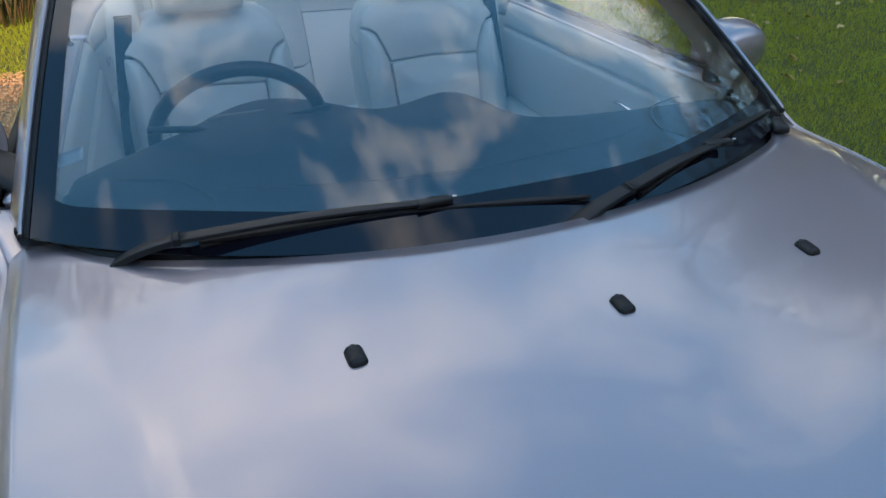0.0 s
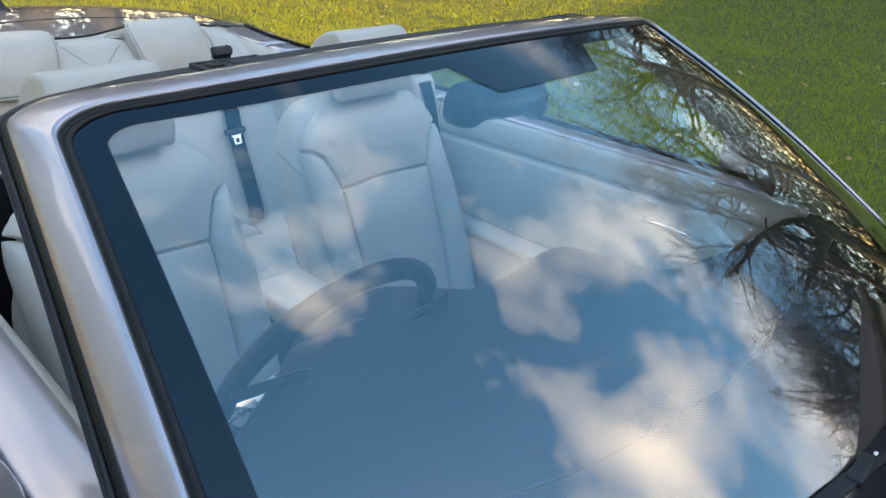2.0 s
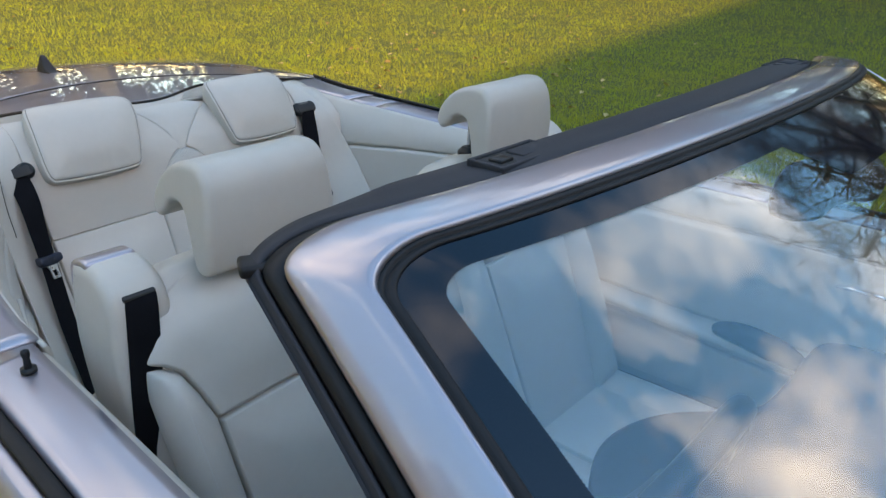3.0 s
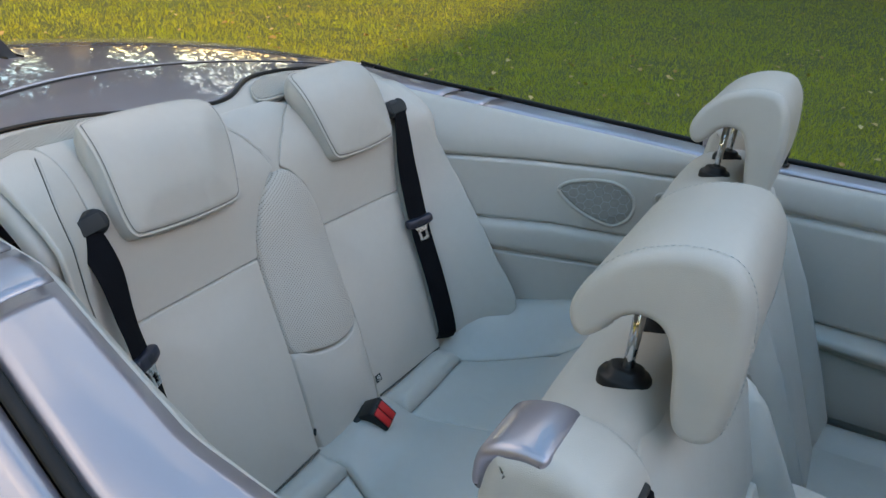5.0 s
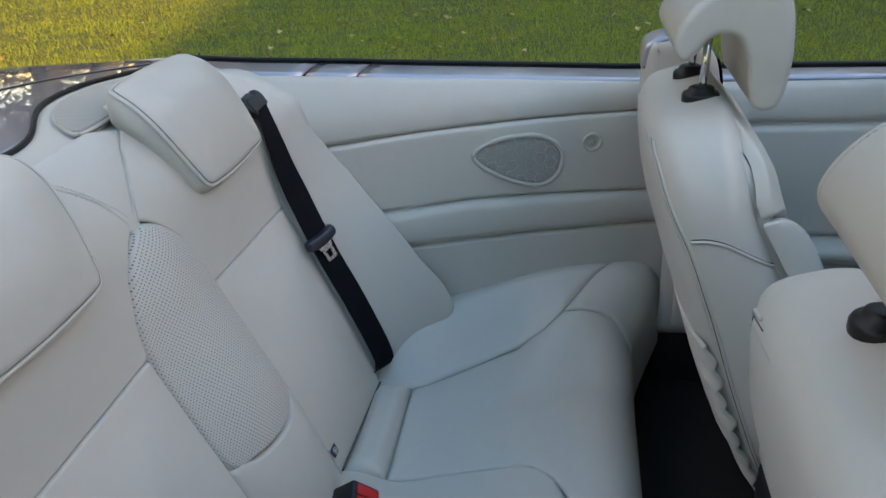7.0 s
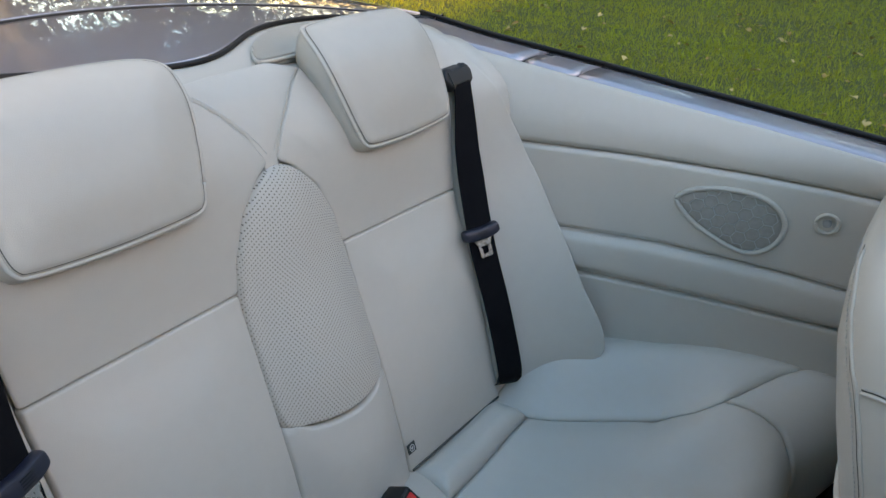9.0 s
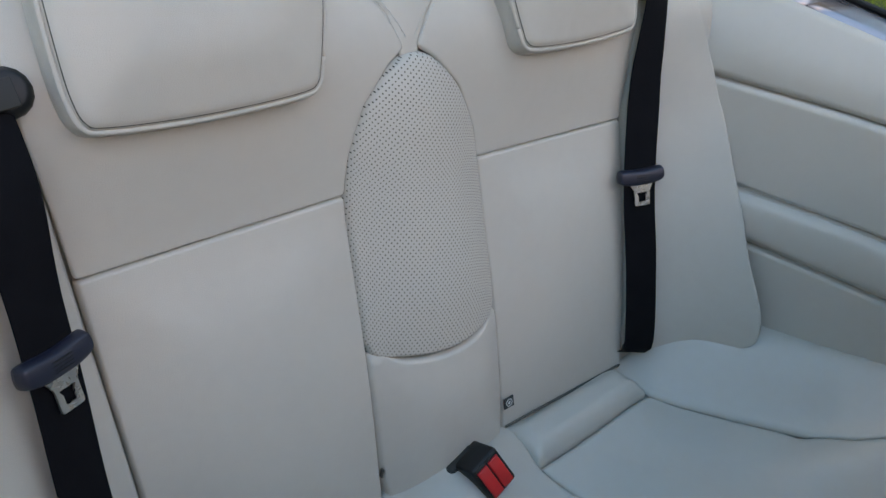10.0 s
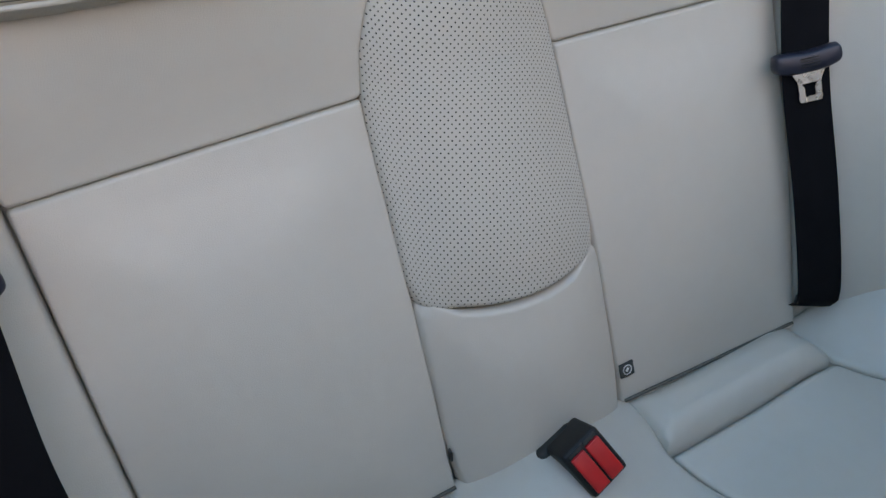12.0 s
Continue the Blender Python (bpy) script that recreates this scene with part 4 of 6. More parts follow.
# ---- rear bench ----
R_at, R_s, _ = profile_map([(2.00, 0.42), (2.02, 0.45), (2.04, 0.50), (2.075, 0.60), (2.11, 0.69), (2.15, 0.78), (2.183, 0.86), (2.199, 0.93),
                                (2.213, 0.99), (2.235, 1.04), (2.268, 1.083), (2.308, 1.106), (2.36, 1.113), (2.44, 1.110)])


def S_back(x, z, h):
    """Rear backrest map: z is the height up its face (above 1.03 it runs on over the top); the outer bolsters wrap forwards."""
    s = R_s(z) if z < 1.03 else R_s(1.03) + (z - 1.03)
    y, zz, ny, nz = R_at(s)
    wrap = max(0.0, (abs(x) - 0.385) / 0.115)
    fade = min(1.0, max(0.0, (1.13 - z) / 0.12))
    h = h + wrap ** 1.7 * (0.125 - 0.06 * min(1.0, max(0.0, (z - 0.55) / 0.4))) * fade
    return (x, y + h * ny, zz + h * nz)


def rear_bench():
    P = np.array([[S_back(x, z, -0.012) for x in np.linspace(-0.51, 0.51, 45)] for z in np.linspace(0.44, 1.21, 50)])
    base = part("rear_seat", *solid_patch(P, 0.03, (0, -1, 0.5)), M_leather, car, "pale grey leather rear bench with two seats")
    for sg in (-1, 1):
        m = lambda pts: [(sg * a, b) for a, b in pts]
        panel("back_panel", m([(0.108, 0.470), (0.380, 0.470), (0.386, 0.68), (0.3895, 0.8585), (0.1005, 0.8645), (0.104, 0.70)]), S_back, 0.010, M_leather, base, "smooth leather centre panel of the rear backrest", bulge=0.010)
        panel("shoulder_panel", m([(0.1005, 0.867), (0.389, 0.861), (0.394, 0.93), (0.402, 1.00), (0.40, 1.175)] + ([(0.140, 1.175), (0.095, 1.131), (0.049, 1.078), (0.026, 1.045), (0.010, 1.012)] if sg < 0 else [(0.180, 1.175), (0.150, 1.135), (0.085, 1.096), (0.034, 1.045), (0.010, 1.012)]) + [(0.034, 0.998), (0.069, 0.962), (0.092, 0.91)]), S_back, 0.009, M_leather, base, "", bulge=0.006, edge=0.004, deep=-0.0045)
        panel("side_bolster", m([(0.388, 0.50), (0.45, 0.495), (0.512, 0.505), (0.522, 0.56), (0.518, 0.64), (0.517, 0.71), (0.516, 0.78), (0.514, 0.87)] + ([(0.505, 0.935), (0.492, 0.985), (0.474, 1.04), (0.456, 1.09), (0.438, 1.13), (0.418, 1.145), (0.404, 1.13)] if sg > 0 else [(0.514, 0.935), (0.514, 0.985), (0.512, 1.04), (0.506, 1.09), (0.492, 1.135), (0.46, 1.165), (0.404, 1.165)]) + [(0.405, 1.02), (0.399, 0.95), (0.394, 0.85), (0.390, 0.70), (0.387, 0.58)]), S_back, 0.010, M_leather, base, "", bulge=0.004, smooth_outline=True, edge=0.005, deep=0.003, n=150)
        # stitching down the shoulder seam
        if sg < 0:
            sv = stitches(along(m([(0.420, 1.14), (0.444, 1.09), (0.464, 1.04), (0.478, 0.985), (0.478, 0.90)]), S_back, 0.0145, 80))
            part("stitching", *sv, M_stitch, base)
            line = along(m([(0.425, 1.14), (0.449, 1.09), (0.469, 1.04), (0.483, 0.985), (0.483, 0.90)]), S_back, 0.0140, 70)
            part("seam", *sweep(line, ring(0.0011, 6)), M_seam_shade, base)
            part("stitching", *stitches([(p[0] + sg * 0.006, p[1], p[2]) for p in line]), M_stitch, base)
        top = along(m([(0.010, 1.019), (0.026, 1.046), (0.049, 1.079), (0.094, 1.131), (0.13, 1.165)] if sg < 0 else [(0.010, 1.019), (0.034, 1.046), (0.085, 1.097), (0.145, 1.135)]), S_back, 0.0085, 60)
        for dx in (-0.004, 0.004):
            part("stitching", *stitches([(p[0] + dx * 1.2, p[1], p[2] + 0.0015) for p in top]), M_stitch, base)
        # head pad
        H_at, _, _ = profile_map([(2.188, 0.975), (2.209, 1.022), (2.230, 1.068), (2.252, 1.106), (2.280, 1.130), (2.318, 1.137), (2.37, 1.126), (2.43, 1.100)])

        def S_pad(x, s, h):
            y, z, ny, nz = H_at(s)
            return (x, y + h * ny, z + h * nz)
        w = 0.141 if sg > 0 else 0.127      # the driver's side pad is wider
        out = [(sg * a, b) for a, b in ((w - 0.003, 0.046), (w + 0.006, 0.024), (w + 0.030, 0.014), (0.255, 0.011), (0.345, 0.016), (0.366, 0.025), (0.374, 0.048), (0.376, 0.09), (0.374, 0.15), (0.366, 0.19), (0.345, 0.210), (0.25, 0.216), (0.15, 0.210), (w - 0.019, 0.192), (w - 0.025, 0.155), (w - 0.016, 0.10))]
        v, f, uv = puff(out, S_pad, 0.024, 0.016, 0.012, 0.004, n=130, back=-0.024)
        pad = part("head_pad", v, f, M_leather, base, "padded leather rear headrest with piping")
        o = curve(out, 150, True)
        nin = inward(o if area2(o) > 0 else o[::-1])
        oo = (o if area2(o) > 0 else o[::-1]) + nin * 0.005
        path = [S_pad(a, b, 0.0180) for a, b in oo]
        part("piping", *sweep(path + path[:1], ring(0.0028, 6)), M_leather, pad)
        path = [S_pad(a, b, 0.0213) for a, b in oo + nin * 0.0045]
        part("seam", *sweep(path + path[:1], ring(0.0010, 5)), M_seam_shade, pad)
        path = [S_pad(a, b, 0.0245) for a, b in oo + nin * 0.0095]
        part("stitching", *stitches(path), M_stitch, pad)
    panel("centre_gusset", [(-0.012, 0.996), (0.012, 0.996), (0.008, 1.012), (0.032, 1.046), (0.083, 1.098), (0.118, 1.120), (0.075, 1.142), (-0.02, 1.140), (-0.092, 1.133), (-0.047, 1.080), (-0.024, 1.047)], S_back, 0.008, M_leather, base, "", bulge=0.003, edge=0.004, deep=-0.0050)
    # centre console pad: perforated above, plain below
    def S_con(x, z, h):
        half = pick(z, [(0.40, 0.105), (0.86, 0.103), (0.912, 0.093), (0.962, 0.069), (0.996, 0.035), (1.010, 0.010)])[0]
        end = min(1.0, max(0.0, (1.010 - z) / 0.16))
        return S_back(x, z, h + 0.026 * max(0.0, 1 - (x / half) ** 2) * math.sqrt(end))
    panel("perforated_pad", [(-0.101, 0.687), (-0.06, 0.669), (0.0, 0.659), (0.06, 0.661), (0.101, 0.679), (0.103, 0.78), (0.0995, 0.86), (0.090, 0.912), (0.066, 0.962), (0.032, 0.996), (0.0, 1.006), (-0.032, 0.996), (-0.066, 0.962), (-0.090, 0.912), (-0.0995, 0.86), (-0.103, 0.78)],
          S_con, 0.012, M_perf, base, "perforated leather centre pad", smooth_outline=True, edge=0.007, bulge=0.006, deep=0.004, n=140, grow=0.0015)
    panel("console_pad", [(-0.101, 0.683), (-0.06, 0.665), (0.0, 0.655), (0.06, 0.657), (0.101, 0.675), (0.105, 0.60), (0.104, 0.51), (0.086, 0.472), (0.0, 0.466), (-0.086, 0.472), (-0.104, 0.51), (-0.105, 0.60)],
          S_con, 0.012, M_leather, base, "", smooth_outline=True, edge=0.006, bulge=0.006, deep=0.002, grow=0.0015)
    # child-seat anchor tags and buttons
    y = S_back(0.116, 0.527, 0.016)
    tag = part("anchor_tag", *block((0.019, 0.002, 0.017), y, 0.0006, Matrix.Rotation(radians(-22), 4, "X")), M_label, base, "small black anchor tag with a white ring")
    an = np.linspace(0, 2 * math.pi, 20)
    part("tag_ring", *sweep([(y[0] + 0.0055 * math.cos(a), y[1] - 0.0014 + 0.0021 * math.sin(a), y[2] + 0.0006 + 0.0051 * math.sin(a)) for a in an], ring(0.0007, 5)), M_white, tag)
    part("tag_bar", *block((0.003, 0.001, 0.005), (y[0], y[1] - 0.0013, y[2] + 0.0006), 0.0003, Matrix.Rotation(radians(-22), 4, "X") @ Matrix.Rotation(radians(40), 4, "Y")), M_white, tag)
    part("anchor_tag", *block((0.003, 0.006, 0.016), S_back(-0.1065, 0.525, 0.012), 0.001), M_label, base)
    y = S_back(0.378, 0.512, 0.02)
    part("anchor_tag", *block((0.010, 0.006, 0.014), y, 0.002), M_label, base)

    # cushion: it rolls over its front edge and climbs the side walls
    ROLL_Y, ROLL_R = 1.60, 0.085

    def zc(x, y):
        seam = pick(y, [(1.50, 0.545), (1.613, 0.56), (1.66, 0.546), (1.696, 0.52), (1.746, 0.498), (1.853, 0.439), (1.952, 0.377), (2.04, 0.365)])[0]
        lift = pick(y, [(1.50, 0.058), (1.62, 0.090), (1.66, 0.086), (1.70, 0.056), (1.75, 0.030), (1.85, 0.018), (1.95, 0.008), (2.04, 0.0)])[0]
        wall = pick(y, [(1.40, 0.70), (1.50, 0.69), (1.607, 0.660), (1.74, 0.622), (1.87, 0.575), (1.94, 0.542), (2.05, 0.50)])[0]
        k = min(1.0, max(0.0, (abs(x) - seam) / max(0.04, wall - seam)))
        q = min(1.0, max(0.0, (abs(x) - seam + 0.16) / 0.16))
        low = min(1.0, max(0.0, (y - 1.38) / 0.12))
        edge = 0.110 + 0.03 * max(0.0, 1.94 - y) / 0.34
        crease = 0.005 * math.exp(-((y - 1.742 - 0.05 * (abs(x) - 0.2)) / 0.014) ** 2) if 0.17 < abs(x) < seam else 0.0
        back = min(1.0, max(0.0, (y - 1.885) / 0.10))
        back = back * back * (3 - 2 * back) * (1 - min(1.0, max(0.0, (abs(x) - 0.33) / 0.08)))
        return 0.454 + back * (0.020 + 0.032 * math.exp(-(x / 0.085) ** 2)) + 0.014 * (2.0 - y) / 0.4 + (lift * q ** 2 * (3 - 2 * q) + (edge - lift) * (k * k * (3 - 2 * k))) * low + 0.010 * math.exp(-((y - 1.70) / 0.09) ** 2) - crease

    def S_c(x, y, h):
        s = max(0.0, ROLL_Y - y)
        an = min(s / ROLL_R, 1.5)
        rest = max(0.0, s - 1.5 * ROLL_R)
        yy = y if s == 0 else ROLL_Y - ROLL_R * math.sin(an) - rest * math.cos(an)
        z = zc(x, max(y, 1.52)) - ROLL_R * (1 - math.cos(an)) - rest * math.sin(an)
        e = min(1.0, max(0.0, (abs(x) - 0.54) / 0.17))
        yy -= 0.065 * e * e * (3 - 2 * e) * min(1.0, max(0.0, (1.76 - y) / 0.22))
        return (x, yy - h * math.sin(an), z + h * math.cos(an))

    P = np.array([[S_c(x, y, -0.009) for x in np.linspace(-0.71, 0.71, 60)] for y in np.linspace(1.33, 2.06, 60)])
    v, f = solid_patch(P, 0.02)
    cush = part("seat_cushion", v, f, M_leather, base, "pale grey leather rear seat cushion")
    for sg in (-1, 1):
        m = lambda pts: [(sg * a, b) for a, b in pts]
        panel("seat_inset", m([(0.118, 1.948), (0.374, 1.952), (0.436, 1.850), (0.495, 1.744), (0.517, 1.694), (0.544, 1.658), (0.556, 1.613), (0.562, 1.562), (0.545, 1.50), (0.53, 1.34), (0.03, 1.34), (0.03, 1.62), (0.10, 1.630), (0.150, 1.665), (0.174, 1.70), (0.178, 1.739), (0.164, 1.80), (0.150, 1.87)]), S_c, 0.002, M_leather, cush, "", bulge=0.004, edge=0.008)
        panel("rear_roll", m([(0.114, 1.953), (0.370, 1.957), (0.366, 2.027), (0.112, 2.027)]), S_c, 0.012, M_leather, cush, "", bulge=0.012, edge=0.012)
        # dark tube drawn as the contact shadow where the roll meets the backrest
        crevice_shade = [S_back(sg * x, 0.489 - 0.035 * (x - 0.11), 0.0135) for x in np.linspace(0.110, 0.372, 40)]
        part("seam", *sweep(crevice_shade, ring(0.0020, 6)), M_seam_shade, cush)
        panel("thigh_bolster", m([(0.378, 1.956), (0.441, 1.854), (0.500, 1.748), (0.522, 1.698), (0.548, 1.662), (0.603, 1.634), (0.668, 1.604), (0.665, 1.64), (0.64, 1.74), (0.60, 1.85), (0.562, 1.94), (0.50, 2.01), (0.372, 2.04)]), S_c, 0.005, M_leather, cush, "", bulge=0.007, edge=0.010)
        panel("bolster_front", m([(0.552, 1.656), (0.603, 1.629), (0.670, 1.599), (0.705, 1.54), (0.715, 1.34), (0.536, 1.34), (0.551, 1.50), (0.568, 1.562), (0.562, 1.613)]), S_c, 0.004, M_leather, cush, "", bulge=0.003, edge=0.008)
    panel("centre_cushion", [(-0.108, 2.04), (0.108, 2.04), (0.113, 1.95), (0.144, 1.87), (0.160, 1.79), (0.169, 1.72), (0.150, 1.668), (0.07, 1.632), (0.0, 1.626), (-0.07, 1.632), (-0.150, 1.668), (-0.169, 1.72), (-0.160, 1.79), (-0.144, 1.87), (-0.113, 1.95)],
          S_c, 0.010, M_leather, cush, "", smooth_outline=True, bulge=0.014, edge=0.014)
    # twin buckle between the seats
    mb = pose(0.008, 1.948, 0.541, 50, -20, 9)
    tilt = mb.to_3x3().to_4x4()
    buckle = part("buckle", *block((0.047, 0.056, 0.050), mb @ Vector((0, 0, -0.0275)), 0.004, tilt), M_black, base, "black twin belt buckle with red buttons")
    part("buckle_housing", *block((0.050, 0.050, 0.050), mb @ Vector((-0.010, 0.004, -0.066)), 0.006, tilt), M_under, buckle)
    for sx in (-0.0098, 0.0098):
        part("red_button", *block((0.0172, 0.044, 0.006), mb @ Vector((sx, -0.002, -0.0022)), 0.0015, tilt), M_red, buckle, "red release button")
        part("buckle_slot", *block((0.016, 0.004, 0.003), mb @ Vector((sx, 0.0235, -0.0020)), 0.0008, tilt), M_under, buckle)
    return base


rear_bench()


def rear_belt(sg, gx, run, tz):
    """Seat belt of a rear seat: guide, webbing, tongue with stopper."""
    top = np.array((gx * sg, 2.204, 1.048 if sg > 0 else 1.030))
    pts = [top + (0, 0.010, 0.004), top + (0, -0.008, -0.006)]
    for x, z, h in run:
        nrm = np.array((0.0, -0.91, 0.41))
        pts.append(np.array(S_back(0.385 * sg, z, 0.0)) * (0, 1, 1) + (x * sg, 0, 0) + nrm * h)
    pts.append(pts[-1] + (0, 0.012, -0.03))
    path = curve(pts, 50)
    turn = np.clip((np.linspace(0, 1, 50) - 0.06) / 0.25, 0, 1)
    across = np.stack([np.ones(50), -0.6 * sg * turn, np.zeros(50)], -1)
    web = part("seat_belt", *strip(path, across, 0.050, 0.0016), M_web, car, "black webbing seat belt hanging down the rear backrest")
    g = rounded_rect(0.045, 0.021, 0.0205)
    m = pose(*(top + (0, 0.004, 0.004)), 55, -9 if sg < 0 else 0, 4 * sg)
    v, f, _ = puff(g, lambda a, b, h: tuple(m @ Vector((a, b, h))), 0.006, edge=0.006, bulge=0.001, deep=0.006, n=30, closed_curve=False, back=-0.016)
    part("belt_guide", v, f, M_black, web, "black plastic belt guide")
    part("guide_mouth", *block((0.064, 0.024, 0.003), m @ Vector((0, -0.002, 0.0070)), 0.001, m.to_3x3().to_4x4()), M_under, web)
    # tongue
    k = int(np.argmin(abs(path[:, 2] - tz)))
    c, d = path[k], path[k + 1] - path[k]
    d = d / np.linalg.norm(d)
    dn = Vector(d)
    xx = Vector((1, -0.6 * sg, 0))
    xx = (xx - dn * xx.dot(dn)).normalized()
    nn = xx.cross(dn)
    if nn.y > 0:
        nn = -nn
    yaw = Matrix.Rotation(radians(4 if sg > 0 else 6), 4, nn)
    fr = Matrix((xx, dn, nn)).transposed().to_4x4()
    fr = Matrix.Translation(Vector(c) + nn * 0.004) @ yaw @ fr
    S = lambda a, b, h: tuple(fr @ Vector((a, b, h)))
    o = [(-0.036, -0.008), (-0.03, -0.013), (0.0, -0.011), (0.03, -0.013), (0.036, -0.008), (0.035, 0.006), (0.02, 0.012), (0.0, 0.013), (-0.02, 0.012), (-0.035, 0.006)]
    v, f, _ = puff(o, S, 0.008, edge=0.004, bulge=0.002, deep=0.004, n=60, back=-0.006)
    stop = part("tongue_body", v, f, M_blue, web, "dark moulded belt tongue body")
    for q in range(4):
        part("rib", *block((0.020, 0.0012, 0.0016), fr @ Vector((0, -0.004 + 0.003 * q, 0.0098)), 0.0004, fr.to_3x3().to_4x4()), M_black, stop)
    # steel plate with its window
    outer = dense([(-0.018, 0.010), (0.018, 0.010), (0.012, 0.022), (0.012, 0.044), (-0.012, 0.044), (-0.012, 0.022)], 3, 0.003)
    hole = np.array([(0.0, 0.030)]) + (outer - outer.mean(0)) * (0.48, 0.42)
    n = len(outer)
    v = [S(a, b, h) for h, o in ((0.003, outer), (0.003, hole), (0.0006, hole), (0.0006, outer)) for a, b in o]
    f = grid_faces(4, n, wrap=True, flip=True) + [(3 * n + j, 3 * n + (j + 1) % n, (j + 1) % n, j)[::-1] for j in range(n)]
    part("steel_tongue", v, f, M_steel, stop, "polished steel tongue plate", smooth=False)
    return web


rear_belt(1, 0.418, ((0.412, 0.965, 0.032), (0.404, 0.90, 0.038), (0.389, 0.765, 0.042), (0.390, 0.64, 0.040), (0.394, 0.515, 0.036)), 0.802)
rear_belt(-1, 0.432, ((0.430, 0.955, 0.050), (0.433, 0.88, 0.064), (0.436, 0.80, 0.073), (0.442, 0.68, 0.076), (0.434, 0.53, 0.070)), 0.852)


# ---- side trims beside the bench ----
def S_side(sg):
    hi = [(1.40, 0.700), (1.50, 0.690), (1.62, 0.664), (1.74, 0.632), (1.84, 0.604), (2.0, 0.552), (2.10, 0.517), (2.20, 0.485), (2.30, 0.46)]
    lo = [(1.40, 0.705), (1.50, 0.695), (1.607, 0.664), (1.74, 0.626), (1.87, 0.583), (1.94, 0.558), (1.983, 0.542), (2.05, 0.520), (2.30, 0.46)]

    def S(y, z, h):
        a, b = pick(y, hi)[0], pick(y, lo)[0]
        k = min(1.0, max(0.0, (z - 0.72) / 0.2))
        k = k * k * (3 - 2 * k)
        x = b + (a - b) * k
        bx, bz = belt(y)
        if z > 0.93:
            x = x + (bx - x) * min(1.0, (z - 0.93) / (bz - 0.93)) ** 1.4
        return (sg * (x - h), y, z)
    return S


def side_trim(sg):
    S = S_side(sg)
    P = np.array([[S(y, z, -0.004) for z in np.linspace(0.45, 0.98, 24)] for y in np.linspace(1.40, 2.25, 36)])
    base = part("rear_side_trim", *solid_patch(P, 0.01, (-sg, 0, 0)), M_trim, car, "pale leather-covered panel beside the rear seat")
    P = np.array([[S(y, z, -0.010) for z in np.linspace(0.26, 0.458, 6)] for y in np.linspace(1.32, 1.75, 14)])
    part("kick_panel", *solid_patch(P, 0.01, (-sg, 0, 0)), M_carpet, base, "black carpeted kick panel")
    SEAM = [(1.40, 0.955), (1.72, 0.953), (1.94, 0.948), (2.14, 0.938)]
    up = []
    for y in np.linspace(1.44, 2.40, 50):
        bx, bz = belt(y)
        row = []
        for t in np.linspace(0, 1, 12):
            z0 = pick(y, SEAM)[0]
            z = z0 + (bz - 0.002 - z0) * t
            q = S(y, z, 0.003 + 0.007 * math.sin(math.pi * t))
            row.append(q)
        up.append(row)
    up = np.array(up)
    part("upper_trim", *solid_patch(up, 0.008, (-sg, 0, 0)), M_leather, base)
    panel("mid_panel", [(1.405, 0.777), (1.65, 0.790), (1.85, 0.797), (2.08, 0.790), (2.12, 0.86), (2.14, 0.932), (1.94, 0.944), (1.72, 0.949), (1.405, 0.951)], S, 0.006, M_leather, base, "", edge=0.010, bulge=0.002)
    panel("arm_ledge", [(1.405, 0.705), (2.04, 0.711), (2.06, 0.74), (2.06, 0.784), (1.85, 0.792), (1.65, 0.785), (1.405, 0.770)], S, 0.013, M_leather, base, "", edge=0.018, bulge=0.003)
    panel("lower_panel", [(1.405, 0.47), (2.02, 0.47), (2.10, 0.704), (1.405, 0.699)], S, 0.006, M_leather, base, "", edge=0.008, bulge=0.002)
    for dz in (0.0, 0.006):
        part("stitching", *stitches([S(y, z + dz, 0.010 if dz else 0.017) for y, z in curve([(1.46, 0.777), (1.65, 0.790), (1.85, 0.796), (2.05, 0.786)], 90)]), M_stitch, base)
    # egg-shaped speaker
    egg = [(1.842, 0.886), (1.829, 0.903), (1.80, 0.915), (1.765, 0.921), (1.72, 0.920), (1.686, 0.905), (1.668, 0.880), (1.669, 0.850), (1.686, 0.825), (1.713, 0.814), (1.75, 0.822), (1.795, 0.843), (1.827, 0.866)]
    rim = curve(egg, 90, True)
    spk = part("speaker", *sweep([S(a, b, 0.010) for a, b in rim] + [S(rim[0][0], rim[0][1], 0.010)], ring(0.0045, 8)), M_trim, base, "egg-shaped speaker with a honeycomb grille")
    v, f, _ = puff(egg, S, 0.0095, edge=0.01, bulge=0.003, deep=-0.004, n=80)
    part("speaker_cloth", v, f, M_mesh, spk)
    cells = []
    hx = 0.0128
    poly = curve(egg, 60, True)
    cen = poly.mean(0)
    inn = cen + (poly - cen) * 0.90

    def inside(a, b):
        odd = False
        for i in range(len(inn)):
            (x0, y0), (x1, y1) = inn[i - 1], inn[i]
            if (y0 > b) != (y1 > b) and a < x0 + (b - y0) / (y1 - y0) * (x1 - x0):
                odd = not odd
        return odd
    for i in range(-10, 11):
        for j in range(-8, 9):
            a = cen[0] + hx * 1.5 * i
            b = cen[1] + hx * math.sqrt(3) * (j + 0.5 * (i % 2))
            if inside(a, b):
                loop = [(a + hx * 1.0 * math.cos(radians(60 * k)), b + hx * 1.0 * math.sin(radians(60 * k))) for k in range(7)]
                cells.append(sweep([S(p, q, 0.0135) for p, q in loop], ring(0.0007, 4)))
    if cells:
        tagged(part("honeycomb", *merge(*cells), M_hex, spk), kind="stuff")
    # round lock button ring
    an = np.linspace(0, 2 * math.pi, 28)
    part("trim_ring", *sweep([S(1.608 + 0.0165 * math.cos(a), 0.896 + 0.0165 * math.sin(a), 0.011) for a in an], ring(0.0035, 7)), M_trim, base, "round trim ring")
